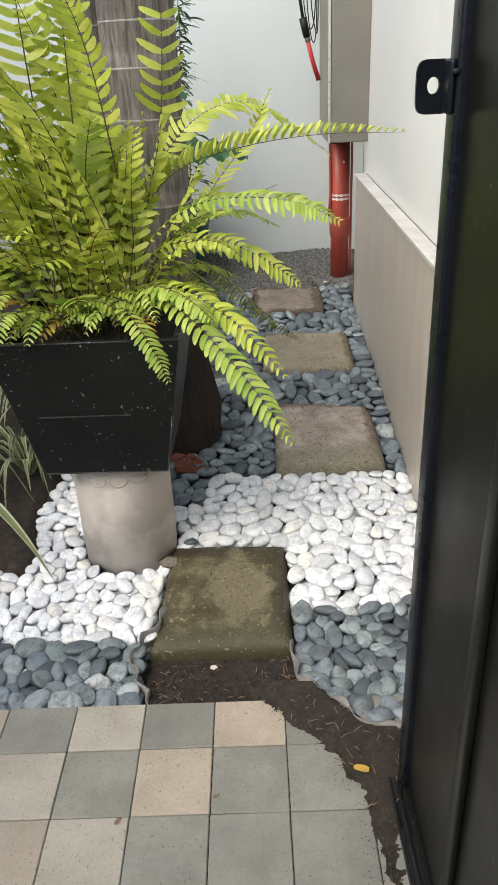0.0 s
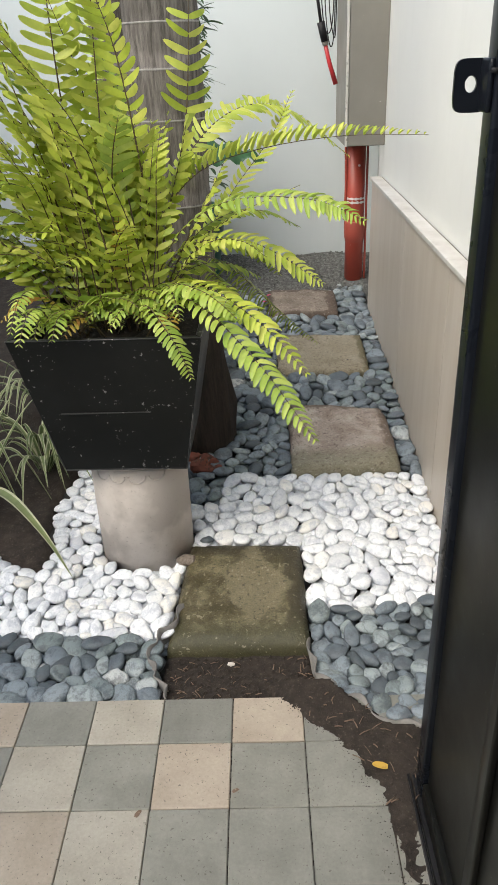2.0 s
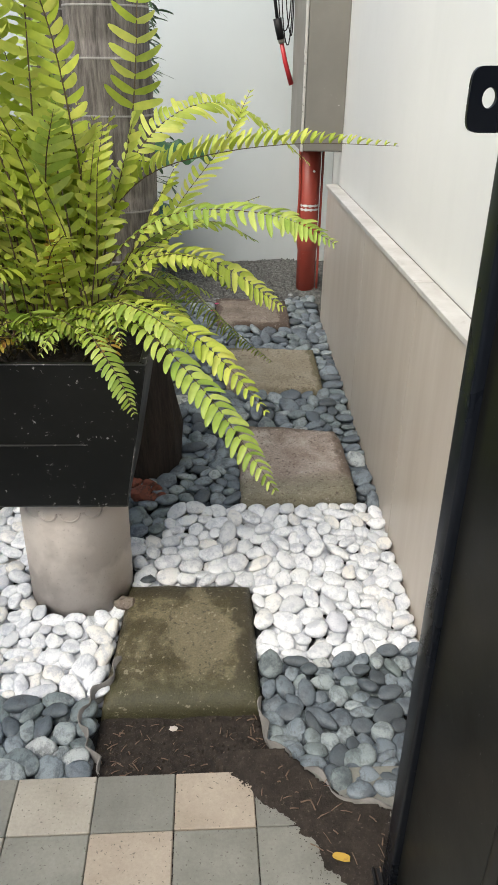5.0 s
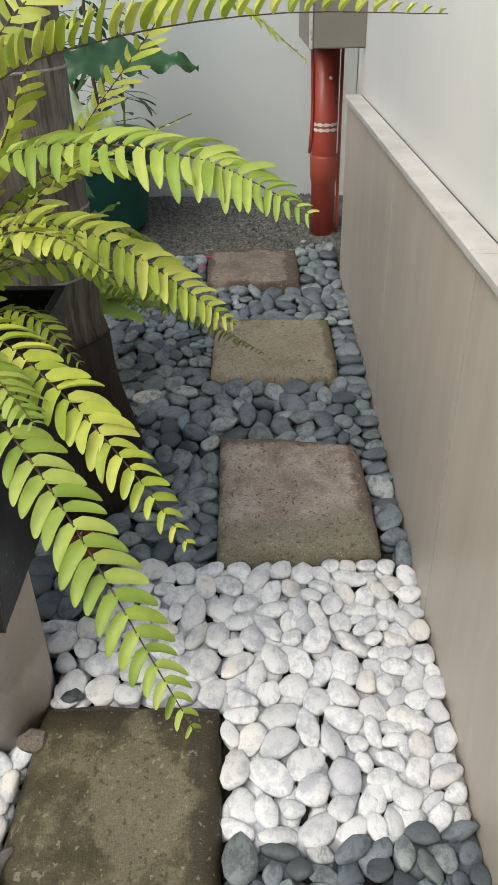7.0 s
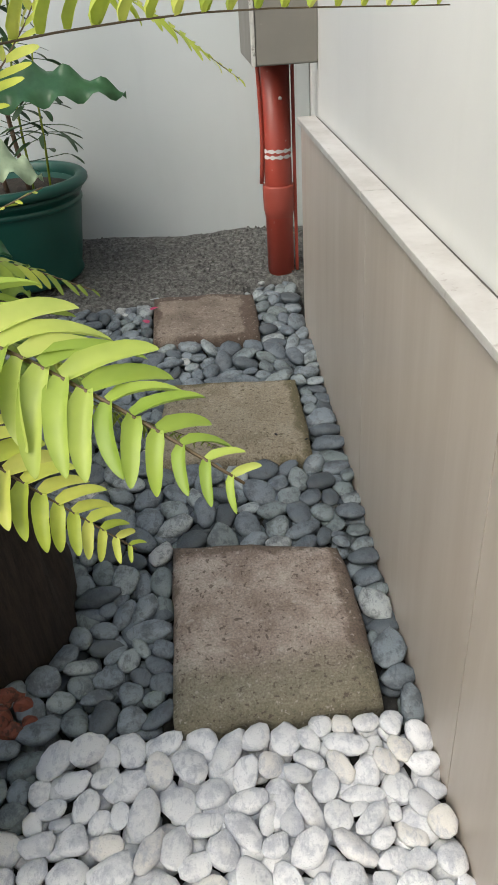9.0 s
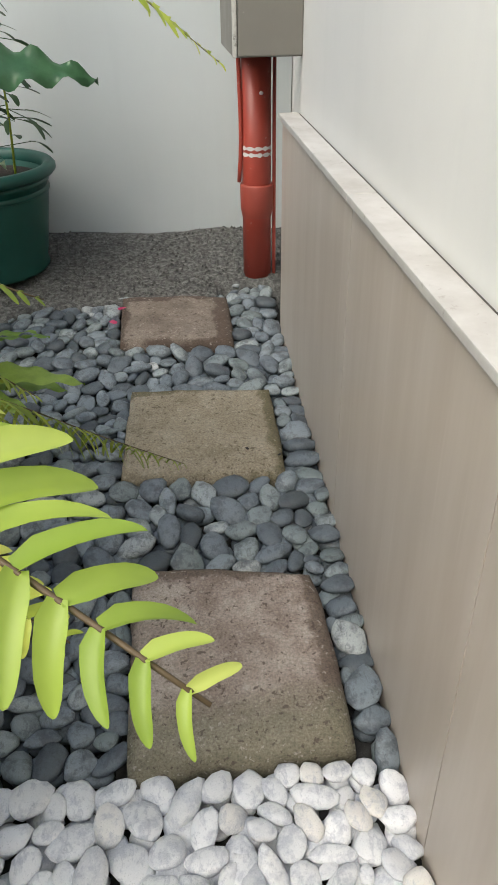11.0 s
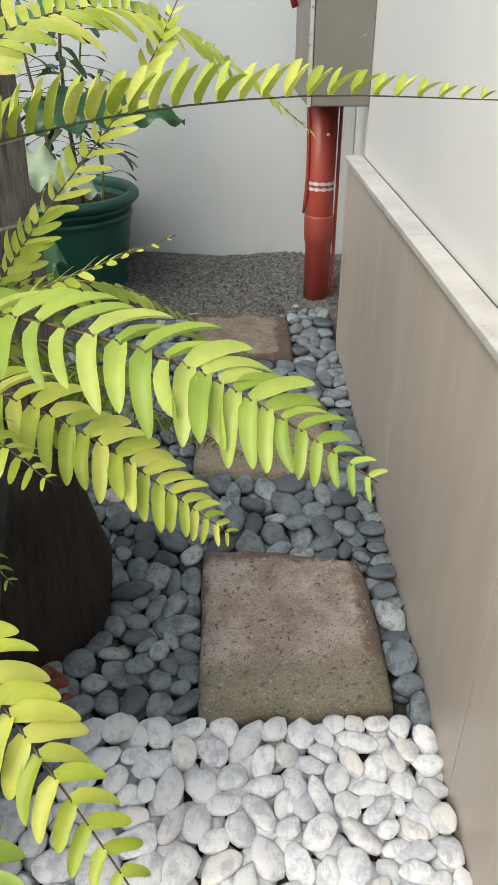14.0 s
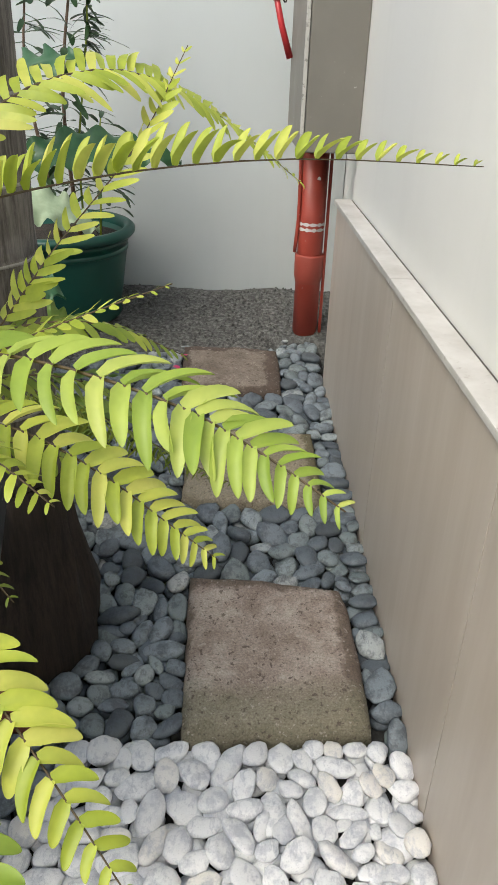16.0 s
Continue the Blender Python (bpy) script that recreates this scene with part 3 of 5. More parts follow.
for k, (label, corners, tops, thick, m) in enumerate(STONES):
    ob = part("stepping_stone", stone_bm(corners, tops, thick, 3.7 * k + 1, 0.035 if k < 2 else 0.015, (0.05, 0.20, 0.03, 0.08)[k]), m)
    tagged(ob, label, "stepping stone", "stepping stones")

# ---------- downpipe, box, tool ----------
PX, PY, PR = 0.777, 6.872, 0.055
downpipe = thing("downpipe", "orange-red plastic drain pipe with white marks standing in pebbles", "pipe", (0, 0, 0))
part("pipe", lathe_bm([(0, 0.16), (PR, 0.16), (PR, 1.16), (0, 1.16)], 32, 0, (PX, PY)), M_PIPE, downpipe)
part("coupling", lathe_bm([(PR - 0.002, 0.485), (PR + 0.0015, 0.49), (PR + 0.0075, 0.52), (PR + 0.0085, 0.605), (PR + 0.006, 0.612), (PR - 0.002, 0.612)], 32, 0, (PX, PY)), M_PIPE_OLD, downpipe, "faded pipe coupling")
for z in (0.722, 0.744):
    bm = bmesh.new()
    vs = []
    for k in range(13):
        a = radians(200 + k * 11)
        w = 0.006 + 0.003 * math.sin(k * 2.3 + z * 50)
        vs.append([bm.verts.new((PX + (PR + 0.0015) * math.cos(a), PY + (PR + 0.0015) * math.sin(a), z + e * w)) for e in (-1, 1)])
    for a, b in zip(vs, vs[1:]):
        bm.faces.new((a[0], b[0], b[1], a[1]))
    part("paint_mark", bm, M_MARK, downpipe, "smear of white paint")
part("paint_mark", rock_bm((PX + 0.012, PY - PR, 0.931), 0.0075, 2.0, 0.9), M_MARK, downpipe, "blob of white paint")
part("conduit", tube_bm([(PX - PR - 0.012, PY - 0.01, 0.62), (PX - PR - 0.004, PY - 0.02, 0.8), (PX - PR - 0.012, PY - 0.005, 1.16)], 0.008, 8, count=8), M_PIPE, downpipe, "thin red conduit")
part("conduit", tube_bm([(PX + PR + 0.012, PY - 0.01, 0.2), (PX + PR + 0.010, PY - 0.012, 0.7), (PX + PR + 0.010, PY - 0.01, 1.16)], 0.007, 8, count=8), M_PIPE, downpipe, "thin red conduit")

BX0, BX1, BY0, BY1, BZ0, BZ1 = 0.662, 0.872, 6.43, 6.96, 1.077, 2.3
cabinet = thing("electrical_box", "tall grey-brown painted metal box fixed above the pipe", "electrical box")
part("body", box_bm((BX0, BY0 + 0.012, BZ0), (BX1, BY1, BZ1), 0.004, 2), M_BOX, cabinet, smooth=False)
part("cover", box_bm((BX0 + 0.014, BY0, BZ0 + 0.004), (BX1 - 0.003, BY0 + 0.011, BZ1), 0.003, 2), M_BOX, cabinet, "grey-brown front cover", smooth=False)
part("edge_strip", box_bm((BX0 - 0.003, BY0 + 0.002, BZ0), (BX0 + 0.011, BY0 + 0.011, BZ1), 0.002, 1), M_BOX_EDGE, cabinet, "worn pale edge", smooth=False)
part("bracket", box_bm((BX1 + 0.001, BY0 + 0.06, BZ1 - 0.2), (0.979, BY0 + 0.1, BZ1 - 0.12), 0.003, 1), M_BOX, cabinet, smooth=False)
part("bracket", box_bm((BX1 + 0.001, BY0 + 0.06, BZ0 + 0.1), (0.979, BY0 + 0.1, BZ0 + 0.18), 0.003, 1), M_BOX, cabinet, smooth=False)

tool = thing("hanging_tool", "red-handled tool with a dark grip hanging by the box", "tool")
part("shaft", tube_bm([(0.652, 6.9, 1.36), (0.615, 6.9, 1.47), (0.585, 6.9, 1.585)], 0.0135, 10, 0.011), M_RED, tool, "red plastic shaft")
part("grip", tube_bm([(0.588, 6.9, 1.575), (0.577, 6.9, 1.62), (0.566, 6.9, 1.67)], 0.019, 10, 0.022), M_BLACK, tool, "dark grey grip")
part("ferrule", tube_bm([(0.594, 6.9, 1.555), (0.588, 6.9, 1.578)], 0.0165, 10), M_GROUT, tool)
part("shaft", tube_bm([(0.566, 6.9, 1.67), (0.55, 6.93, 1.78), (0.545, 6.95, 1.9)], 0.009, 8), M_BLACK, tool)
cable = thing("cable", "thin black cables looped down from above", "cable")
for k, (dx, low) in enumerate(((0.0, 1.62), (0.018, 1.56), (0.04, 1.60))):
    part("loop", tube_bm([(0.575 + dx, 6.96, 2.3), (0.572 + dx, 6.94, 1.8), (0.60 + dx, 6.93, low), (0.637 + dx * 0.4, 6.94, low + 0.1), (0.640 + dx * 0.4, 6.95, 2.3)], 0.0032, 6, count=26), M_BLACK, cable)

# ---------- planter on its pedestal ----------
CX, CY = -0.235, 4.46
bm = lathe_bm([(0, -0.06), (0.163, -0.06), (0.163, 0.318), (0.159, 0.34), (0.150, 0.36), (0.12, 0.372), (0.0, 0.375)], 48, 0.012, (CX, CY), 2.0)
pedestal = part("pedestal", bm, M_CONCRETE)
part("lip", lathe_bm([(0.150, 0.3595), (0.157, 0.362), (0.158, 0.369), (0.150, 0.3735), (0.125, 0.3745), (0.118, 0.369)], 48, 0.012, (CX, CY), 2.0), M_CONCRETE, pedestal, "worn rounded lip")
for a0 in (-128, -108, -84, -60):
    arc = []
    for k in range(9):
        u = radians(180 + 180 * k / 8)
        a = radians(a0) + 0.027 * math.cos(u) / 0.152
        z = 0.340 + 0.024 * math.sin(u)
        rr = float(np.interp(z, (0.318, 0.340, 0.360), (0.163, 0.1595, 0.151))) + 0.001
        arc.append((CX + rr * math.cos(a), CY + rr * math.sin(a), z))
    part("carved_scroll", tube_bm(arc, 0.0034, 6), M_CONCRETE, pedestal, "worn carved scroll")
tagged(pedestal, "round pale concrete pedestal standing among white pebbles", "pedestal")

planter = thing("planter", "square black painted tapered planter on a concrete pedestal", "planter")
Z0, Z1, B0, B1, WALL = 0.375, 0.848, 0.192, 0.275, 0.018


def frustum_side(k):
    """One board of the tapered box, a slab with thickness."""
    bm = bmesh.new()
    vs = []
    for z, h in ((Z0 + 0.012, B0), (Z1, B1)):
        for inset in (0.0, WALL):
            for e in (-1, 1):
                hh = h - inset
                vs.append(bm.verts.new(Vector((e * hh if not inset else e * (hh), -hh, z))))
    for f in ((0, 1, 5, 4), (3, 2, 6, 7), (4, 5, 7, 6), (1, 0, 2, 3), (0, 4, 6, 2), (5, 1, 3, 7)):
        bm.faces.new([vs[i] for i in f])
    bmesh.ops.bevel(bm, geom=list(bm.edges), offset=0.002, segments=1, affect="EDGES")
    turn = Matrix.Translation((CX, CY, 0)) @ Matrix.Rotation(radians(90 * k - 1.5), 4, "Z")
    bmesh.ops.transform(bm, matrix=turn, verts=bm.verts)
    bmesh.ops.recalc_face_normals(bm, faces=bm.faces)
    return bm


for k in range(4):
    part("side", frustum_side(k), M_PLANTER, planter, smooth=False)
part("bottom", box_bm((CX - B0 + 0.02, CY - B0 + 0.02, Z0), (CX + B0 - 0.02, CY + B0 - 0.02, Z0 + 0.03), 0.003, 1), M_PLANTER, planter, smooth=False)
# paint worn off along the arrises
def planter_corner(u, v, z):
    h = B0 + (B1 - B0) * (z - Z0 - 0.012) / (Z1 - Z0 - 0.012)
    q = Matrix.Rotation(radians(-1.5), 3, "Z") @ Vector((u * h, v * h, 0))
    return Vector((CX + q.x, CY + q.y, z))


for a, b in (((-1, -1, Z0 + 0.014), (1, -1, Z0 + 0.014)), ((1, -1, Z0 + 0.014), (1, -1, Z0 + 0.22)), ((-1, -1, Z0 + 0.02), (-1, -1, Z0 + 0.15)), ((-1, -1, Z1 - 0.001), (1, -1, Z1 - 0.001)), ((1, -1, Z1 - 0.001), (1, 1, Z1 - 0.001))):
    part("worn_edge", tube_bm([planter_corner(*a), planter_corner(*b)], 0.0022, 6), M_PLANTER_EDGE, planter, "scuffed pale edge")
# scuffed plank line across the front board
hl = B0 + (B1 - B0) * 0.48
part("seam", box_bm((CX - 0.17, CY - hl - 0.004, Z0 + 0.228), (CX + 0.10, CY - hl + 0.004, Z0 + 0.2305)), M_PLANTER_EDGE, planter, "scratched seam", smooth=False)
bm = ground_bm(CX - 0.24, CX + 0.24, CY - 0.24, CY + 0.24, 0.04, lambda x, y: Z1 - 0.06 + 0.03 * noise.noise((x * 12, y * 12, 5)))
part("potting_soil", bm, M_SOIL, planter, "dark potting soil")

# ---------- ferns ----------
def blade(bm, root, along, normal, length, width, droop, mi=0, rows=5, fold=0.12, bend=0.10):
    """One leaflet: a tapered, slightly folded and drooping strip."""
    side = along.cross(normal).normalized()
    prev = None
    for k in range(rows + 1):
        t = math.sin(0.5 * math.pi * k / rows) ** 0.9
        w = width * 0.5 * min(1.0, 0.6 + 3 * t) * (1 - 0.22 * t) * math.sqrt(max(0.0, 1 - max(0.0, (t - 0.66) / 0.34) ** 2))
        p = root + along * (length * t) + normal * (-droop * length * t * t)
        p = p + side * (bend * length * t * t)
        mid = bm.verts.new(p)
        if k == rows:
            cur = (mid, mid, mid)
        else:
            cur = (bm.verts.new(p + side * w + normal * (fold * w)), mid, bm.verts.new(p - side * w + normal * (fold * w)))
        if prev:
            for a, b in ((0, 1), (1, 2)):
                f = [prev[a], prev[b], cur[b]] + ([cur[a]] if cur[a] is not cur[b] else [])
                bm.faces.new(f).material_index = mi
        prev = cur


def unit_leaflet(material, droop, bend):
    bm = bmesh.new()
    blade(bm, Vector((0, 0, 0)), Vector((1, 0, 0)), Vector((0, 0, 1)), 1.0, 1.0, droop, rows=8, fold=0.25, bend=bend)
    return to_mesh("leaflet", bm, material)


LEAFLETS = {(m.name, e): [unit_leaflet(m, d, -e * 0.6) for d in (0.05, 0.2, 0.35, 0.5)] for m in (M_FERN, M_FERN_GREEN) for e in (-1, 1)}


def frond(parent, points, width=0.09, material=None, seed=0, step=0.0125, bare=0.1, droop=0.25, roll=0.0, slim=1.0, forward=0.22, lift=0.0, single=False):
    """A feathery frond; single: every leaflet an object of its own under the stem."""
    r = random.Random(seed)
    curve = spline(points, 60)
    bm = bmesh.new()
    places = []
    pairs = int((1 - bare) * sum((b - a).length for a, b in zip(curve, curve[1:])) / step)
    up = Vector((0, 0, 1))
    for k in range(pairs):
        u = bare + (1 - bare) * (k + 0.5) / pairs
        i = min(int(u * 59), 58)
        p = curve[i].lerp(curve[i + 1], u * 59 - i)
        d = (curve[min(i + 2, 59)] - curve[max(i - 1, 0)]).normalized()
        s = d.cross(up)
        if s.length < 0.15:
            s = d.cross(Vector((0.3, -1, 0)))
        s.normalize()
        n = s.cross(d).normalized()
        if roll:
            q = Matrix.Rotation(radians(roll), 3, d)
            s, n = q @ s, q @ n
        size = width * 0.5 * min(1.0, 0.45 + 2.2 * (u - bare)) * (1.0 - max(0.0, (u - 0.6) / 0.4) ** 1.8 * 0.8)
        for e in (-1, 1):
            a = (s * e + d * (forward + 0.25 * u + r.uniform(-0.08, 0.08)) + n * (lift + r.uniform(-0.1, 0.14))).normalized()
            nn = (n + s * r.uniform(-0.45, 0.45) + d * r.uniform(-0.55, 0.2)).normalized()
            ln, wd, dr = size * r.uniform(0.88, 1.08), min(0.0240, size * (0.42 if single else 0.34), step * (0.95 if single else 0.76)) * slim, droop + r.uniform(-0.1, 0.22)
            if single:
                nn = (nn - a * nn.dot(a)).normalized()
                m = Matrix((a, nn.cross(a), nn)).transposed().to_4x4()
                places.append((Matrix.Translation(p) @ m @ Matrix.Diagonal((ln, wd, ln, 1)), max(0, min(3, int((dr + 0.02) / 0.15))), e))
            else:
                blade(bm, p + s * e * 0.001, a, nn, ln, wd, dr, bend=-e * 0.16)
    stem = tube_bm(curve[::3] + [curve[-1]], 0.0040 if width > 0.135 else 0.0024, 5, 0.0007)
    if single:
        bm.free()
        leaf = part("frond", stem, M_RACHIS, parent)
        for m, k, e in places:
            ob = new("leaflet", LEAFLETS[((material or M_FERN).name, e)][k])
            ob.parent = leaf
            ob.matrix_basis = m
        return leaf
    leaf = tagged(part("frond", bm, material or M_FERN, parent), kind="stuff")
    part("stem", stem, M_RACHIS, leaf, "thin brown stem")
    return leaf


fern = thing("fern", "large yellow-green sword fern spilling over the black planter", "fern")
FZ = Z1 - 0.03
FRONDS = [
    ([(-0.18, 4.48, FZ), (-0.10, 4.53, 1.08), (0.02, 4.565, 1.222), (0.20, 4.60, 1.278), (0.45, 4.648, 1.302), (0.727, 4.70, 1.292)], 0.120, M_FERN, 0.0225, 0.0, 0.0, 1.1),
    ([(-0.16, 4.44, FZ), (-0.05, 4.38, 1.06), (0.085, 4.31, 1.170), (0.208, 4.235, 1.203), (0.331, 4.155, 1.205), (0.397, 4.11, 1.190), (0.458, 4.072, 1.163)], 0.104, M_FERN_GREEN, 0.0235, 20, 0.28, 0),
    ([(-0.16, 4.47, FZ), (-0.06, 4.45, 1.0), (0.05, 4.415, 1.058), (0.16, 4.375, 1.062), (0.25, 4.34, 1.03), (0.32, 4.315, 0.985), (0.376, 4.295, 0.95)], 0.106, M_FERN, 0.022, 22, 0.25, 0),
    ([(-0.14, 4.38, FZ), (-0.04, 4.26, 0.94), (0.06, 4.15, 0.925), (0.14, 4.065, 0.870), (0.211, 3.973, 0.815), (0.274, 3.892, 0.750), (0.325, 3.83, 0.695)], 0.104, M_FERN_GREEN, 0.0255, 8, 0.2, 0),
    ([(-0.20, 4.47, FZ), (-0.10, 4.38, 0.935), (0.037, 4.27, 0.962), (0.148, 4.172, 0.925), (0.235, 4.09, 0.87), (0.318, 4.014, 0.79)], 0.106, M_FERN, 0.0245, 12, 0.25, 0),
    ([(-0.17, 4.34, FZ), (-0.12, 4.22, 0.93), (-0.06, 4.13, 0.895), (-0.015, 4.08, 0.835), (0.012, 4.05, 0.775)], 0.078, M_FERN_GREEN, 0.018, 0, 0.3, 0),
    ([(-0.18, 4.55, FZ), (-0.08, 4.66, 1.15), (0.06, 4.79, 1.335), (0.219, 4.928, 1.385), (0.371, 5.065, 1.315), (0.546, 5.23, 1.175)], 0.135, M_FERN, 0.022, 30, 0.4, 0.3),
    ([(-0.16, 4.56, FZ), (-0.05, 4.66, 0.93), (0.051, 4.748, 1.047), (0.127, 4.812, 1.145), (0.249, 4.915, 1.285), (0.325, 4.98, 1.42)], 0.125, M_FERN, 0.022, 0, 0.15, 0.1),
    ([(-0.12, 4.50, FZ), (0.02, 4.49, 1.03), (0.12, 4.488, 1.105), (0.217, 4.487, 1.149), (0.323, 4.479, 1.192)], 0.075, M_FERN, 0.022, 0, 0.1, 0),
    ([(-0.15, 4.36, FZ), (-0.05, 4.27, 0.965), (0.03, 4.20, 0.975), (0.09, 4.14, 0.955), (0.14, 4.09, 0.92)], 0.097, M_FERN_GREEN, 0.02, 0, 0.3, 0),
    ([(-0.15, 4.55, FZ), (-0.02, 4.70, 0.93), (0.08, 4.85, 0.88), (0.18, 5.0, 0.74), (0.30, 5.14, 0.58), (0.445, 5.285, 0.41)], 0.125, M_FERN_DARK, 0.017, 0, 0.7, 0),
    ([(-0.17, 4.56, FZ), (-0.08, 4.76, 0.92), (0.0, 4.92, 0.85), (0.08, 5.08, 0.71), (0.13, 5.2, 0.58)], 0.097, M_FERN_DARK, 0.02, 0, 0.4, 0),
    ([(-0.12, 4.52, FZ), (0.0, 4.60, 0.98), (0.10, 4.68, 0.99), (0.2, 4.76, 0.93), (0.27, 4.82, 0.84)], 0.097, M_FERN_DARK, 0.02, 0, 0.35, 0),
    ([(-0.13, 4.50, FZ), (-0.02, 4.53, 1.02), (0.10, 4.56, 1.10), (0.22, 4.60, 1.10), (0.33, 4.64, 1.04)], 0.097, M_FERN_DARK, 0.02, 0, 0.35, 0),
    # upright ones
    ([(-0.31, 4.43, FZ), (-0.36, 4.42, 1.15), (-0.43, 4.40, 1.45), (-0.525, 4.36, 1.84)], 0.160, M_FERN, 0.0305, 0, 0.2, 0),
    ([(-0.29, 4.44, FZ), (-0.307, 4.42, 1.16), (-0.314, 4.40, 1.426), (-0.306, 4.36, 1.69), (-0.29, 4.33, 1.86)], 0.160, M_FERN, 0.0305, 0, 0.2, 0),
    ([(-0.245, 4.44, FZ), (-0.238, 4.43, 1.09), (-0.224, 4.42, 1.35), (-0.201, 4.38, 1.673), (-0.18, 4.35, 1.83)], 0.160, M_FERN, 0.0305, 0, 0.25, 0),
    ([(-0.15, 4.50, FZ), (-0.06, 4.53, 1.15), (0.005, 4.54, 1.40), (0.045, 4.52, 1.86)], 0.160, M_FERN, 0.0305, 0, 0.25, 0),
    ([(-0.17, 4.42, FZ), (-0.14, 4.42, 1.02), (-0.11, 4.42, 1.18), (-0.08, 4.40, 1.33)], 0.140, M_FERN, 0.028, 0, 0.25, 0),
    ([(-0.20, 4.42, FZ), (-0.20, 4.42, 1.05), (-0.215, 4.42, 1.20), (-0.235, 4.40, 1.345)], 0.140, M_FERN_GREEN, 0.028, 0, 0.25, 0),
    ([(-0.20, 4.40, FZ), (-0.195, 4.36, 0.98), (-0.185, 4.33, 1.08), (-0.18, 4.30, 1.16)], 0.057, M_FERN_DRY, 0.02, 0, 0.3, 0),
    ([(-0.16, 4.47, FZ), (-0.125, 4.49, 1.08), (-0.085, 4.50, 1.24), (-0.045, 4.50, 1.40)], 0.140, M_FERN, 0.028, 0, 0.25, 0),
    ([(-0.13, 4.47, FZ), (-0.03, 4.48, 1.02), (0.05, 4.48, 1.16), (0.11, 4.47, 1.27)], 0.140, M_FERN, 0.028, 0, 0.25, 0),
    ([(-0.22, 4.50, FZ), (-0.20, 4.52, 1.10), (-0.20, 4.53, 1.30), (-0.22, 4.52, 1.50)], 0.140, M_FERN, 0.028, 0, 0.25, 0),
    ([(-0.26, 4.40, FZ), (-0.28, 4.38, 1.05), (-0.30, 4.36, 1.22), (-0.33, 4.33, 1.38)], 0.140, M_FERN, 0.028, 0, 0.25, 0),
    ([(-0.36, 4.44, FZ), (-0.44, 4.42, 1.10), (-0.53, 4.38, 1.32), (-0.64, 4.32, 1.50)], 0.140, M_FERN, 0.028, 0, 0.25, 0),
    ([(-0.38, 4.40, FZ), (-0.50, 4.36, 1.05), (-0.62, 4.30, 1.18), (-0.76, 4.22, 1.24)], 0.140, M_FERN, 0.028, 0, 0.3, 0),
    ([(-0.12, 4.40, FZ), (-0.03, 4.36, 0.99), (0.06, 4.33, 1.07), (0.15, 4.29, 1.08), (0.22, 4.26, 1.04)], 0.097, M_FERN, 0.02, 0, 0.35, 0),
    ([(-0.14, 4.47, FZ), (-0.02, 4.50, 0.95), (0.10, 4.53, 0.96), (0.2, 4.55, 0.91)], 0.097, M_FERN_DARK, 0.02, 0, 0.35, 0),
]
for k, (pts, w, m, step, roll, droop, lift) in enumerate(FRONDS):
    frond(fern, pts, w, m, 100 + k, step, 0.12 if k != 10 else 0.3, droop, roll, {0: 0.80, 1: 0.74, 2: 0.84, 10: 0.62}.get(k, 1.0), forward=0.22 if k < 14 else 0.02, lift=lift, single=k in (0, 1, 2, 3, 4))
rnd = random.Random(5)
for k in range(72):
    az = radians(rnd.choice((rnd.uniform(95, 265), rnd.uniform(95, 265), rnd.uniform(200, 330), rnd.uniform(20, 95))))
    rise = rnd.uniform(0.25, 0.98)
    reach = rnd.uniform(0.18, 0.50) * (1.15 - 0.6 * rise)
    if math.cos(az) > -0.2:
        reach *= 0.5
        rise *= 0.62
    drop = rnd.uniform(-0.1, 0.25) if rise < 0.5 else -0.1
    b = Vector((CX + rnd.uniform(-0.14, 0.14), CY + rnd.uniform(-0.13, 0.13), FZ))
    h = Vector((math.cos(az), math.sin(az), 0))
    pts = [b, b + h * reach * 0.25 + Vector((0, 0, rise * 0.45)), b + h * reach * 0.62 + Vector((0, 0, rise * 0.8)), b + h * reach * 1.15 + Vector((0, 0, rise * (1.0 - max(0.0, drop))))]
    # some low fronds take the green that has shade in its colour
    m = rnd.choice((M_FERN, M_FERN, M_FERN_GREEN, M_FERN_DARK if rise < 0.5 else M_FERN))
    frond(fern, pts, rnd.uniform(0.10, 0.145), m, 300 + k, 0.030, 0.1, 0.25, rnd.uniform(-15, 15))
for k in range(16):
    az = radians(rnd.uniform(135, 215))
    reach, rise = rnd.uniform(0.42, 0.72), rnd.uniform(0.12, 0.42)
    b = Vector((CX - rnd.uniform(0.02, 0.18), CY + rnd.uniform(-0.12, 0.16), FZ))
    h = Vector((math.cos(az), math.sin(az), 0))
    pts = [b, b + h * reach * 0.3 + Vector((0, 0, rise * 0.8)), b + h * reach * 0.65 + Vector((0, 0, rise)), b + h * reach + Vector((0, 0, rise * 0.55))]
    frond(fern, pts, rnd.uniform(0.10, 0.13), rnd.choice((M_FERN, M_FERN_GREEN, M_FERN_DARK)), 500 + k, 0.028, 0.1, 0.3, rnd.uniform(-15, 15))
for k in range(26):
    az = radians(rnd.uniform(185, 350))
    b = Vector((CX + rnd.uniform(-0.2, 0.18), CY - rnd.uniform(0.02, 0.2), FZ))
    h = Vector((math.cos(az), math.sin(az), 0))
    ln = rnd.uniform(0.12, 0.27)
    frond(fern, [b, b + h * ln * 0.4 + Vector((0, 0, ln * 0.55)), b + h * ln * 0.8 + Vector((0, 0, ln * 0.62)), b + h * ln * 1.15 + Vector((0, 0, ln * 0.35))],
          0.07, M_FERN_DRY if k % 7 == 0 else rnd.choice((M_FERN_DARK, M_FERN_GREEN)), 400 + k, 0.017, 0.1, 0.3)


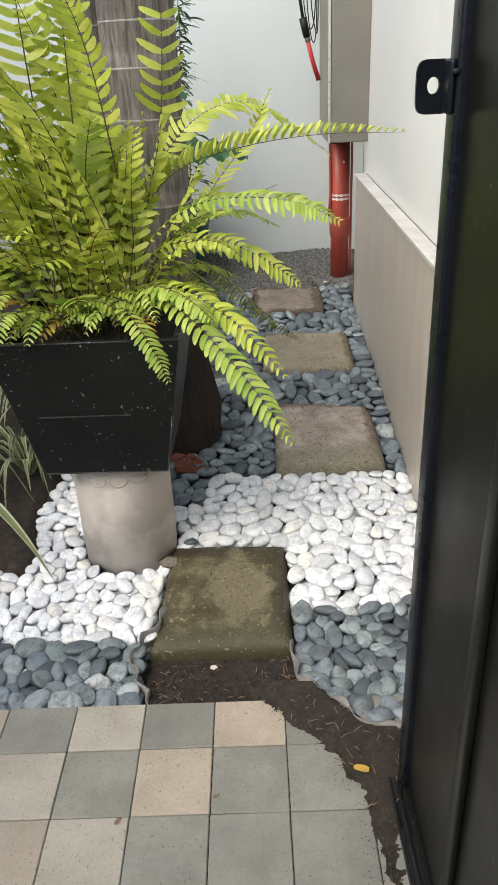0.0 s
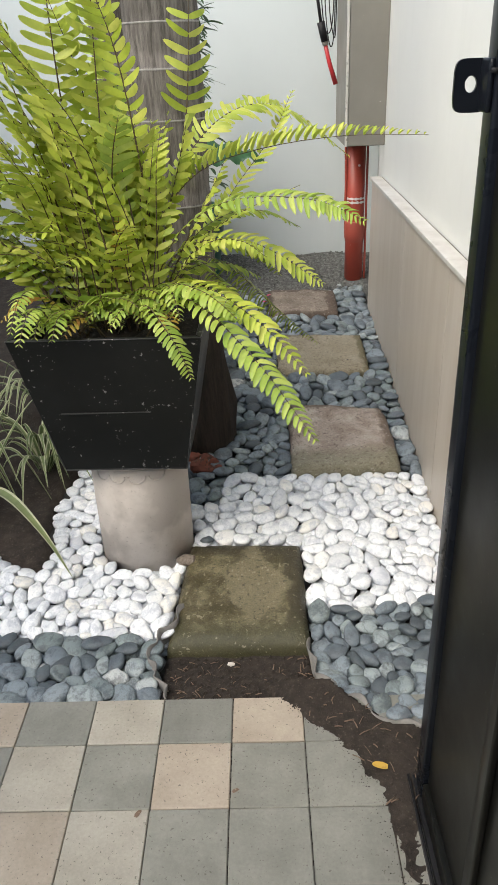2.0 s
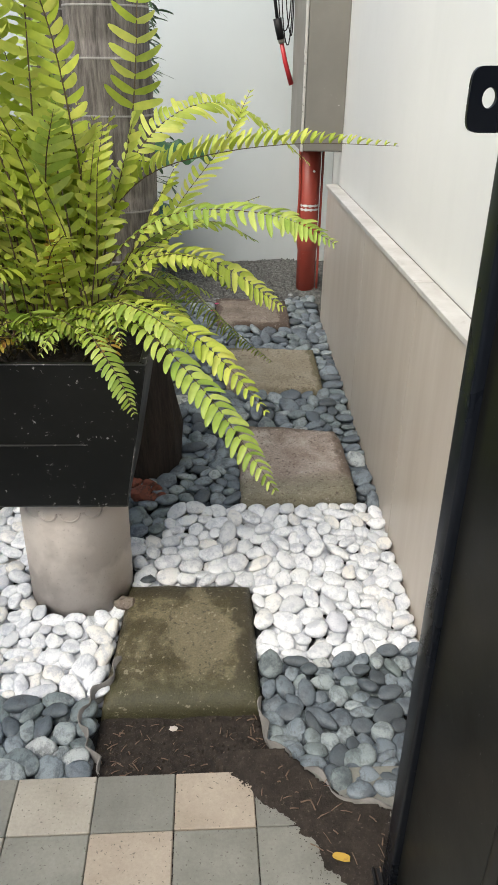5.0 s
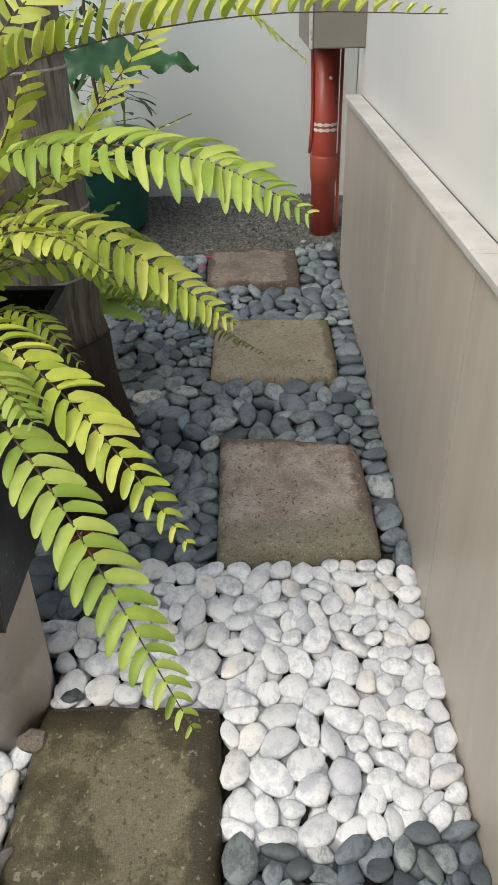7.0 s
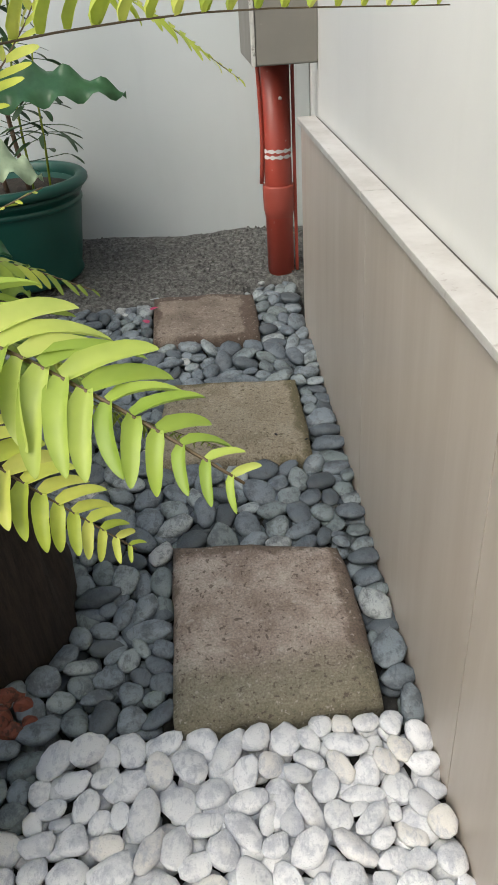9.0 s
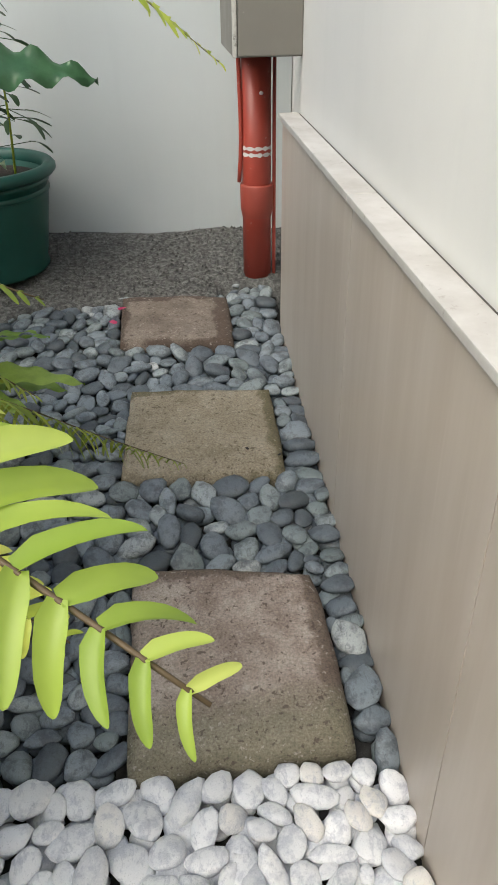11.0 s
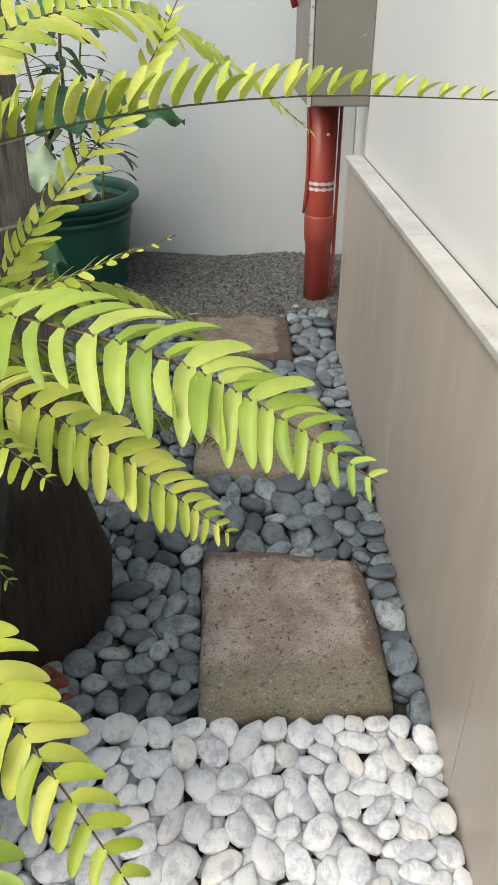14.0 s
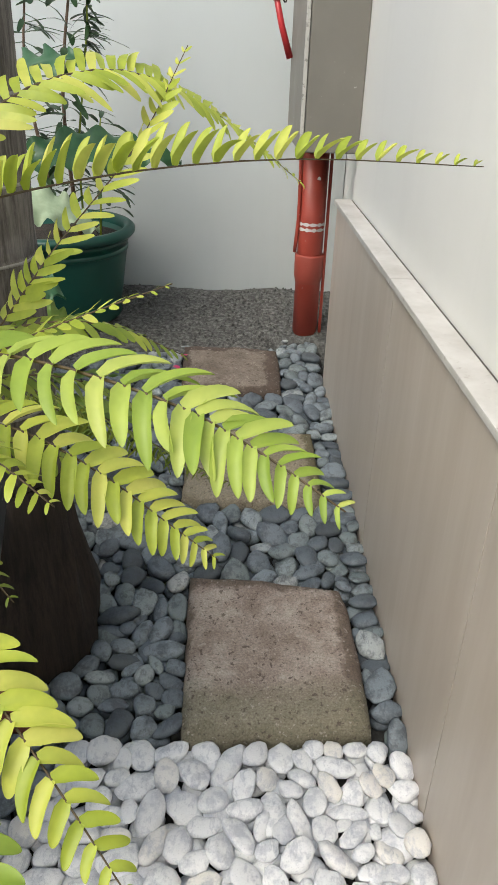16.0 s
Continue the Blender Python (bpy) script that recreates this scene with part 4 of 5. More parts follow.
# ---------- palm trunks ----------
def palm(x, y, r, top, seed, label, flare=1.5):
    ob = thing("palm_tree", label, "palm tree", (0, 0, 0), "palm trunks")
    low = [(0, -0.08), (r * flare, -0.08), (r * flare, 0.08), (r * flare * 0.95, 0.2), (r * 1.24, 0.38), (r * 1.2, 0.44), (r * 1.12, 0.56), (0, 0.57)]
    part("base", lathe_bm(low, 48, 0.22, (x, y), seed), M_BARK_BASE_SHADED, ob, "dark flared root base")
    prof, z = [(0, 0.565), (r * 1.10, 0.565)], 0.6
    rings = []
    step = 0
    while z < top:
        rr = r * (1.08 - 0.1 * min(1, z / 1.5))
        prof += [(rr, z), (rr * 1.0, z + 0.06), (rr * 1.012, z + 0.135), (rr * 0.997, z + 0.145)]
        rings.append((rr, z + 0.135))
        z += 0.15 + 0.012 * math.sin(step * 2.1)
        step += 1
    prof.append((0, prof[-1][1]))
    part("trunk", lathe_bm(prof, 36, 0.045, (x, y), seed + 3), M_BARK, ob, "grey ringed palm trunk")
    for rr, zz in rings[:12]:
        part("leaf_scar", lathe_bm([(rr * 1.0, zz - 0.003), (rr * 1.017, zz - 0.002), (rr * 1.017, zz + 0.002), (rr * 1.0, zz + 0.005)], 36, 0.045, (x, y), seed + 3), M_RING, ob)
    return ob


palm(-0.115, 5.14, 0.132, 3.0, 1.0, "grey ringed palm trunk with a dark flared base among pebbles")
palm(-0.325, 5.45, 0.100, 3.0, 6.0, "slimmer grey palm trunk behind the planter", 1.3)


# ---------- green pot with shrub, broad-leaved plant ----------
GX, GY, GZ = -0.315, 6.985, 0.30
pot = thing("plant_pot", "large dark green plastic pot standing on gravel", "plant pot")
part("body", lathe_bm([(0, GZ - 0.01), (0.245, GZ - 0.01), (0.255, GZ + 0.004), (0.248, GZ + 0.027), (0.262, GZ + 0.089), (0.288, GZ + 0.266), (0.293, GZ + 0.327), (0.300, GZ + 0.329),
                        (0.302, GZ + 0.347), (0.280, GZ + 0.354), (0.270, GZ + 0.283), (0.0, GZ + 0.274)], 56, 0, (GX, GY)), M_POT, pot)
part("rim", lathe_bm([(0.296, GZ + 0.349), (0.318, GZ + 0.352), (0.330, GZ + 0.365), (0.330, GZ + 0.381), (0.318, GZ + 0.393), (0.298, GZ + 0.395), (0.284, GZ + 0.386), (0.282, GZ + 0.354)], 56, 0, (GX, GY)), M_POT, pot, "rolled green rim")
part("band", lathe_bm([(0.288, GZ + 0.288), (0.2965, GZ + 0.292), (0.2975, GZ + 0.305), (0.290, GZ + 0.312)], 56, 0, (GX, GY)), M_POT, pot)
part("potting_soil", lathe_bm([(0.279, GZ + 0.332), (0.15, GZ + 0.341), (0, GZ + 0.345)], 40, 0.02, (GX, GY)), M_SOIL, pot)

shrub = thing("shrub", "thin-stemmed shrub with small dark leaves growing in the green pot", "shrub")
rs = random.Random(11)
stems = [
    [(-0.22, 6.97, GZ + 0.33), (-0.24, 6.95, 0.95), (-0.23, 6.90, 1.25), (-0.16, 6.86, 1.62), (-0.10, 6.82, 1.85)],
    [(-0.30, 6.95, GZ + 0.33), (-0.33, 6.90, 0.95), (-0.36, 6.85, 1.3), (-0.30, 6.82, 1.7)],
    [(-0.13, 6.94, GZ + 0.33), (-0.11, 6.90, 0.85), (-0.10, 6.86, 1.02), (-0.08, 6.84, 1.16)],
    [(-0.20, 6.96, GZ + 0.33), (-0.19, 6.92, 1.0), (-0.14, 6.88, 1.30), (-0.11, 6.86, 1.52), (-0.10, 6.85, 1.86)],
]
for k, st in enumerate(stems):
    part("stem", tube_bm(st, 0.010 if k < 2 else 0.005, 7, 0.003, count=14), M_TWIG if k < 2 else M_FERN_DARK, shrub)
    c = spline(st, 40)
    bm = bmesh.new()
    for j in range(64 if k < 2 else 30 if k == 2 else 16):
        i = rs.randint(6, 39)
        a = rs.uniform(0, 6.28)
        d = Vector((math.cos(a), math.sin(a), rs.uniform(-0.5, 0.25))).normalized()
        root = c[i] + d * rs.uniform(0.02, 0.10)
        n = Vector((rs.uniform(-0.4, 0.4), rs.uniform(-0.4, 0.4), 1)).normalized()
        n = (n - d * n.dot(d)).normalized()
        blade(bm, root, d, n, rs.uniform(0.06, 0.12), rs.uniform(0.020, 0.034), rs.uniform(0.1, 0.5))
        tube_bm([c[i], root], 0.0015, 4, bm=bm)
    if k == 3:
        # whorls of narrow leaves along the upper stem
        for i in range(22, 40):
            for j in range(7):
                a = rs.uniform(0, 6.28)
                d = Vector((math.cos(a), math.sin(a), rs.uniform(-0.5, 0.5))).normalized()
                n = Vector((rs.uniform(-0.4, 0.4), rs.uniform(-0.4, 0.4), 1))
                blade(bm, c[i], d, (n - d * n.dot(d)).normalized(), rs.uniform(0.06, 0.105), rs.uniform(0.012, 0.019), rs.uniform(0.0, 0.5))
    part("foliage", bm, M_SHRUB, shrub)


def broad_leaf(parent, root, tip, width, sag, material, seed, wave=0.02, tilt=0.0):
    """A wide heart-shaped blade with a wavy edge and a raised midrib."""
    root, tip = Vector(root), Vector(tip)
    d = (tip - root)
    ln = d.length
    d.normalize()
    s = d.cross(Vector((0, 0, 1))).normalized()
    n = s.cross(d)
    q = Matrix.Rotation(radians(tilt), 3, d)
    s, n = q @ s, q @ n
    bm = bmesh.new()
    rows, cols = 30, 10
    grid = []
    for j in range(rows + 1):
        t = j / rows
        w = width * 0.5 * (math.sin(math.pi * min(1.0, 0.12 + 0.88 * t) ** 0.8) ** 0.75 if t < 1 else 0.0)
        row = []
        for i in range(cols + 1):
            u = 2 * i / cols - 1
            z = -sag * (t - 0.35) ** 2 * ln + 0.22 * abs(u) * w - 0.5 * u * u * w * 0.5 + wave * abs(u) ** 2 * math.sin(t * 30 + seed + (2 if u > 0 else 0))
            row.append(bm.verts.new(root + d * (ln * t - 0.10 * width * abs(u) * (1 - t)) + s * (u * w) + n * z))
        grid.append(row)
    for j in range(rows):
        for i in range(cols):
            bm.faces.new((grid[j][i], grid[j][i + 1], grid[j + 1][i + 1], grid[j + 1][i]))
    lf = part("leaf", bm, material, parent)
    return lf


broad = thing("broad_leaf_plant", "broad-leaved plant with wavy dark leaves beside the green pot", "plant")
BB = Vector((-0.42, 6.30, 0.18))
for root, tip, w, sag, m, tilt in (
    ((-0.30, 6.52, 1.05), (0.245, 6.60, 1.085), 0.155, 0.55, M_BROAD, 48),
    ((-0.40, 6.40, 0.92), (-0.045, 6.38, 0.865), 0.17, 0.6, M_BROAD_PALE, 35),
    ((-0.45, 6.25, 0.70), (-0.16, 6.12, 0.72), 0.20, 0.8, M_BROAD, 20),
    ((-0.42, 6.28, 0.62), (-0.12, 6.22, 0.52), 0.17, 0.6, M_GROUNDLEAF, 25),
    ((-0.52, 6.40, 0.95), (-0.80, 6.20, 1.10), 0.25, 0.6, M_BROAD, 10),
    ((-0.55, 6.30, 0.75), (-0.85, 6.1, 0.80), 0.25, 0.6, M_BROAD, 0),
    ((-0.40, 6.45, 1.25), (-0.10, 6.40, 1.42), 0.20, 0.6, M_BROAD, 25),
):
    lf = broad_leaf(broad, root, tip, w, sag, m, len(broad.children), 0.03, tilt)
    part("leaf_stalk", tube_bm([BB, BB.lerp(Vector(root), 0.5) + Vector((-0.05, 0, 0.08)), Vector(root) + Vector((0.02, 0, 0))], 0.008, 7, 0.004, count=10), M_GROUNDLEAF, lf)

# pointed-leaf ground plant at the edge of the pebbles
low = thing("low_plant", "low plant with pointed mid-green leaves at the edge of the pebbles", "plant")
rl = random.Random(3)
LB = Vector((-0.36, 5.72, 0.13))
for k, tip in enumerate(((0.20, 5.70, 0.43), (0.08, 5.60, 0.40), (-0.02, 5.85, 0.62), (-0.06, 5.66, 0.66), (0.06, 5.88, 0.50), (-0.15, 5.50, 0.52), (0.14, 5.80, 0.36), (-0.5, 5.4, 0.6), (-0.7, 5.8, 0.5), (-0.35, 6.05, 0.62), (0.0, 5.70, 0.76), (-0.10, 5.62, 0.60), (0.12, 5.74, 0.55), (0.02, 5.55, 0.52), (-0.14, 5.90, 0.70))):
    root = LB.lerp(Vector(tip), 0.35) + Vector((0, 0, 0.22))
    lf = broad_leaf(low, root, tip, rl.uniform(0.085, 0.115), 0.2, M_GROUNDLEAF, k, 0.006, rl.uniform(-25, 35))
    part("leaf_stalk", tube_bm([LB, LB.lerp(root, 0.5) + Vector((0, 0, 0.06)), root], 0.004, 6, 0.0025, count=8), M_GROUNDLEAF, lf)

# ---------- striped spider plants ----------
def spider_plant(x, y, z, count, size, seed, label):
    ob = thing("spider_plant", label, "plant", (0, 0, 0), "spider plants")
    r = random.Random(seed)
    for k in range(count):
        a = r.uniform(0, 6.28)
        ln = size * r.uniform(0.6, 1.1)
        h = Vector((math.cos(a), math.sin(a), 0))
        b = Vector((x, y, z)) + h * r.uniform(0, 0.03)
        top = r.uniform(0.35, 0.8)
        strip(ob, [b, b + h * ln * 0.28 + Vector((0, 0, ln * top * 0.8)), b + h * ln * 0.65 + Vector((0, 0, ln * top)), b + h * ln + Vector((0, 0, ln * (top - r.uniform(0.25, 0.7))))], r.uniform(0.016, 0.026))
    return ob


def strip(parent, pts, width):
    c = spline(pts, 16)
    bm = bmesh.new()
    prev = None
    for k, p in enumerate(c):
        d = (c[min(k + 1, 15)] - c[max(k - 1, 0)]).normalized()
        s = d.cross(Vector((0, 0, 1)))
        s = s.normalized() if s.length > 0.05 else Vector((1, 0, 0))
        n = s.cross(d)
        w = width * (0.6 + 0.4 * math.sin(math.pi * min(1, k / 15 + 0.2))) * (1 - (k / 15) ** 4)
        cur = [bm.verts.new(p + s * (u * w * 0.5) + n * abs(u) * w * 0.16) for u in (-1, -0.62, 0, 0.62, 1)]
        if prev:
            for i in range(4):
                bm.faces.new((prev[i], prev[i + 1], cur[i + 1], cur[i])).material_index = 1 if i in (0, 3) else 0
        prev = cur
    return part("leaf", bm, [M_SPIDER, M_SPIDER_EDGE], parent)


spider_plant(-0.74, 4.98, 0.09, 22, 0.30, 1, "striped grey-green spider plant in the soil bed")
spider_plant(-0.70, 4.86, 0.06, 20, 0.25, 4, "striped grey-green spider plant beside the planter")
spider_plant(-0.98, 4.80, 0.07, 18, 0.34, 2, "striped grey-green spider plant in the soil bed")
spider_plant(-0.80, 5.35, 0.12, 26, 0.34, 3, "striped grey-green spider plant behind the planter")
fallen = thing("spider_plant", "spider plant with one long arching striped leaf over white pebbles", "plant", (0, 0, 0), "spider plants")
for pts, w in (([(-0.86, 4.60, 0.02), (-0.80, 4.52, 0.17), (-0.68, 4.41, 0.20), (-0.55, 4.30, 0.12), (-0.455, 4.225, -0.005)], 0.044), ([(-0.87, 4.60, 0.02), (-0.80, 4.66, 0.22), (-0.70, 4.72, 0.38), (-0.62, 4.75, 0.46)], 0.028),
               ([(-0.88, 4.58, 0.02), (-0.95, 4.5, 0.25), (-1.05, 4.4, 0.3)], 0.03), ([(-0.88, 4.62, 0.02), (-0.84, 4.74, 0.28), (-0.76, 4.84, 0.42)], 0.03)):
    strip(fallen, pts, w)


# ---------- small things on the ground ----------
for k, (x, y, s, m, label) in enumerate((
    (-0.065, 4.86, 0.045, M_TERRA, "broken piece of red brick by the palm base"), (-0.10, 4.93, 0.035, M_TERRA, "broken piece of red brick by the palm base"),
    (-0.015, 4.90, 0.022, M_TERRA, "broken piece of red brick by the palm base"), (-0.03, 4.84, 0.026, M_TERRA, "broken piece of red brick by the palm base"), (0.005, 4.86, 0.018, M_TERRA, "broken piece of red brick by the palm base"), (-0.045, 4.92, 0.030, M_TERRA, "broken piece of red brick by the palm base"), (-0.085, 4.325, 0.036, M_STONE_RUST, "rough stone chip beside the pedestal"),
    (-0.02, 4.43, 0.024, M_GREY_PEB, "rough stone chip beside the pedestal"), (0.08, 3.87, 0.011, M_CONCRETE, "pale stone chip in the soil"))):
    tagged(part("stone_chip" if m is not M_TERRA else "brick_piece", rock_bm((x, y, ground_z(x, y) - 0.012 + s * 0.25), s, k * 1.7, 0.8 if m is M_TERRA else 0.42), m, smooth=False), label, "stone" if m is not M_TERRA else "brick")


def spill_amount(x, y):
    """Soil spilt over the tile corner by the gate, thinning out along a crooked edge."""
    left = float(np.interp(y, (3.12, 3.2, 3.31, 3.405, 3.48, 3.545, 3.61, 3.7), (0.50, 0.475, 0.468, 0.455, 0.415, 0.375, 0.31, 0.21)))
    right = float(np.interp(y, (3.12, 3.2, 3.31, 3.38, 3.70), (0.505, 0.50, 0.505, 0.56, 0.60)))
    return min(x - left, right - x) / 0.035 + 0.5 + 0.7 * noise.noise((x * 15, y * 15, 3.3)) + 0.45 * noise.noise((x * 46, y * 46, 1))


def spill_height(x, y):
    k = spill_amount(x, y)
    if (y > 3.688 and k < 0.2) or y > float(np.interp(x, (0.30, 0.32, 0.36, 0.42, 0.50, 0.60), (3.9, 3.83, 3.745, 3.67, 3.59, 3.58))):
        return -0.10
    return max(-0.012, min(0.008, 0.007 * k - 0.003)) + 0.003 * noise.noise((x * 70, y * 70, 0))


tagged(part("spilt_soil", ground_bm(0.08, 0.62, 3.12, 3.74, 0.008, spill_height), M_SOIL), "dark soil spilt over the tiles by the gate", "soil", kind="stuff")


def hollow_height(x, y):
    inside = -0.125 < x < float(np.interp(y, (3.69, 3.76, 3.85), (0.46, 0.36, 0.32))) + 0.02 * noise.noise((x * 20, y * 20, 2))
    z = float(np.interp(y, (3.66, 3.72, 3.85, 3.96), (-0.015, -0.05, -0.085, -0.10)))
    return (z if inside else -0.12) + 0.010 * noise.noise((x * 18, y * 18, 7)) + 0.004 * noise.noise((x * 60, y * 60, 7))


tagged(part("bare_soil", ground_bm(-0.2, 0.56, 3.692, 3.98, 0.012, hollow_height), M_SOIL), "bare dark soil in front of the damp slab", "soil", kind="stuff")


def ribbon(pts, height, name, label):
    bm = bmesh.new()
    c = spline(pts, 40)
    prev = None
    for k, p in enumerate(c):
        d = (c[min(k + 1, 39)] - c[max(k - 1, 0)]).normalized()
        s = Vector((d.y, -d.x, 0)).normalized()
        lean = 0.012 * math.sin(k * 0.7)
        cur = [bm.verts.new(p + s * a + Vector((0, 0, z))) for a, z in ((0.0, -height), (lean, 0.006 * math.sin(k * 1.1)), (lean + 0.0035, 0.006 * math.sin(k * 1.1)), (0.0035, -height))]
        if prev:
            for i in range(3):
                bm.faces.new((prev[i], prev[i + 1], cur[i + 1], cur[i]))
        prev = cur
    tagged(part(name, bm, M_CLOTH), label, "weed cloth", "weed cloth edges")


ribbon([(-0.075, 4.10, -0.015), (-0.105, 4.02, -0.02), (-0.155, 3.95, -0.025), (-0.150, 3.86, -0.03), (-0.115, 3.79, -0.03), (-0.085, 3.73, -0.03)], 0.06, "weed_cloth", "crumpled grey weed cloth edging the dark pebbles")
ribbon([(0.318, 3.95, -0.03), (0.322, 3.84, -0.025), (0.36, 3.755, -0.01), (0.42, 3.68, 0.012), (0.50, 3.595, 0.014), (0.60, 3.585, 0.014)], 0.05, "weed_cloth", "torn grey weed cloth edging the dark pebbles")

def crumb(bm, c, r, g):
    vs = [bm.verts.new(c + r * Vector(d) * g.uniform(0.6, 1.3)) for d in ((1, 0, -0.2), (-0.3, 0.9, -0.2), (-0.9, -0.1, -0.2), (0.1, -0.9, -0.2), (0.1, 0.1, 0.7))]
    for f in ((0, 1, 4), (1, 2, 4), (2, 3, 4), (3, 0, 4)):
        bm.faces.new([vs[i] for i in f])


rt = random.Random(22)
bm = bmesh.new()
for k in range(5200):
    x, y = rt.uniform(0.08, 0.58), rt.uniform(3.14, 3.70)
    q = spill_amount(x, y)
    if q < -0.7 or rt.random() > math.exp(-abs(q - 0.5) * 1.3) or y > 3.58 + max(0.0, 0.5 - x) * 0.8:
        continue
    crumb(bm, Vector((x, y, max(0.0, spill_height(x, y)) + 0.0008)), rt.uniform(0.001, 0.0036) * (1.0 if q > 0.2 else 0.6), rt)
for k in range(520):
    x, y = rt.uniform(-0.12, 0.40), rt.uniform(3.70, 3.94)
    crumb(bm, Vector((x, y, hollow_height(x, y) + 0.001)), rt.uniform(0.002, 0.011), rt)
tagged(part("soil_crumbs", bm, M_SOIL, None, smooth=False), "loose dark soil crumbs on tiles and ground", "soil", kind="stuff")

bm = bmesh.new()
rt = random.Random(21)
for k in range(200):
    if k < 100:
        x, y = rt.uniform(-0.1, 0.45), rt.uniform(3.70, 3.93)
        z = hollow_height(x, y) + 0.004
    else:
        x = rt.uniform(0.16, 0.56)
        y = rt.uniform(3.3, 3.7)
        z = spill_height(x, y) + 0.002
        if z < 0.004:
            continue
    a, ln = rt.uniform(0, 6.28), rt.uniform(0.006, 0.032)
    d = Vector((math.cos(a), math.sin(a), rt.uniform(-0.1, 0.15))) * ln
    p = Vector((x, y, z))
    tube_bm([p, p + d * 0.5 + Vector((0, 0, 0.002)), p + d], rt.uniform(0.0006, 0.0022), 4, bm=bm)
tagged(part("debris", bm, M_TWIG), "dry twigs and bits scattered on the soil", "debris", kind="stuff")


def fallen_leaf(x, y, z, size, az, m, label):
    bm = bmesh.new()
    blade(bm, Vector((x, y, z)), Vector((math.cos(az), math.sin(az), 0.1)).normalized(), Vector((0, 0, 1)), size, size * 0.55, 0.2, rows=6)
    tagged(part("fallen_leaf", bm, m), label, "leaf", "fallen leaves")


fallen_leaf(0.470, 3.452, 0.014, 0.038, 2.9, M_YELLOW, "small yellow leaf fallen on the soil by the gate")
fallen_leaf(0.10, 3.40, 0.002, 0.018, 0.7, M_TWIG, "tiny dry leaf on a floor tile")
fallen_leaf(-0.12, 3.34, 0.002, 0.022, 1.2, M_TWIG, "tiny dry leaf on a floor tile")
fallen_leaf(0.225, 6.45, 0.245, 0.045, 2.2, M_PINK, "pink fallen petal on the pebbles")
fallen_leaf(0.232, 6.56, 0.252, 0.040, 1.0, M_PINK, "pink fallen petal on the pebbles")
fallen_leaf(0.62, 5.70, 0.166, 0.016, 2.0, M_BLACK, "small dark bit on the tan slab")
fallen_leaf(0.70, 5.66, 0.166, 0.014, 1.0, M_BLACK, "small dark bit on the tan slab")

# ---------- floor tiles ----------
tile_meshes = {}
for m in (M_TILE_GREY, M_TILE_BEIGE, M_TILE_PALE):
    g = 0.0011
    tile_meshes[m.name] = to_mesh("tile", box_bm((g, g, -0.011), (TS - g, TS - g, 0.0), 0.0022, 1), m, False)
    tile_meshes[m.name + " cut"] = to_mesh("tile", box_bm((g, g, -0.011), (TS - g, 0.145, 0.0), 0.0022, 1), m, False)
BEIGE, PALE = {(-1, -1), (0, 0), (-3, -2), (2, -4), (-4, 0), (1, -6)}, {(-2, -2), (-3, -3), (-2, -3), (-4, -2), (-3, -1), (-5, -1), (-1, -4), (3, -3), (-2, -5), (-2, 0)}
rq = random.Random(9)
for j in range(-13, 1):
    for i in range(-9, 5):
        x, y = TX + i * TS, TY + j * TS
        if x + TS > 0.83:
            continue
        m = M_TILE_BEIGE if (i, j) in BEIGE else M_TILE_PALE if (i, j) in PALE else M_TILE_GREY
        ob = new("tile", tile_meshes[m.name + (" cut" if j == 0 else "")])
        ob.matrix_basis = pose(x, y, rq.uniform(-0.0012, 0.0008), rq.uniform(-0.12, 0.12), rq.uniform(-0.12, 0.12), rq.uniform(-0.25, 0.25))
        ob.parent = floor

# ---------- pebbles ----------
def pebble_mesh(seed, material):
    r = random.Random(seed)
    bm = bmesh.new()
    bmesh.ops.create_icosphere(bm, subdivisions=2, radius=1.0)
    egg, kink = r.uniform(-0.2, 0.2), r.uniform(0.10, 0.22)
    corners, corner, turn = r.choice((3, 4, 4, 5)), r.uniform(0.02, 0.085), r.uniform(0, 6.28)
    for v in bm.verts:
        c = v.co.copy()
        k = 1 + kink * noise.noise(c * 0.9 + Vector((seed * 3.1, 0, 0))) + 0.10 * noise.noise(c * 2.2 + Vector((0, seed * 2.3, 0)))
        z = math.copysign(abs(c.z) ** 0.6, c.z)
        a = math.atan2(c.y, c.x)
        side = 1 + corner * math.cos(corners * a + turn) + 0.5 * corner * math.cos((corners - 1) * a + 2 * turn)
        v.co = Vector((c.x * k * side * (1 + egg * c.y), c.y * k * side, z * k))
    wide = [max(abs(v.co[k]) for v in bm.verts) for k in range(3)]
    for v in bm.verts:
        v.co = Vector([v.co[k] / wide[k] for k in range(3)])
    return to_mesh("pebble", bm, material)


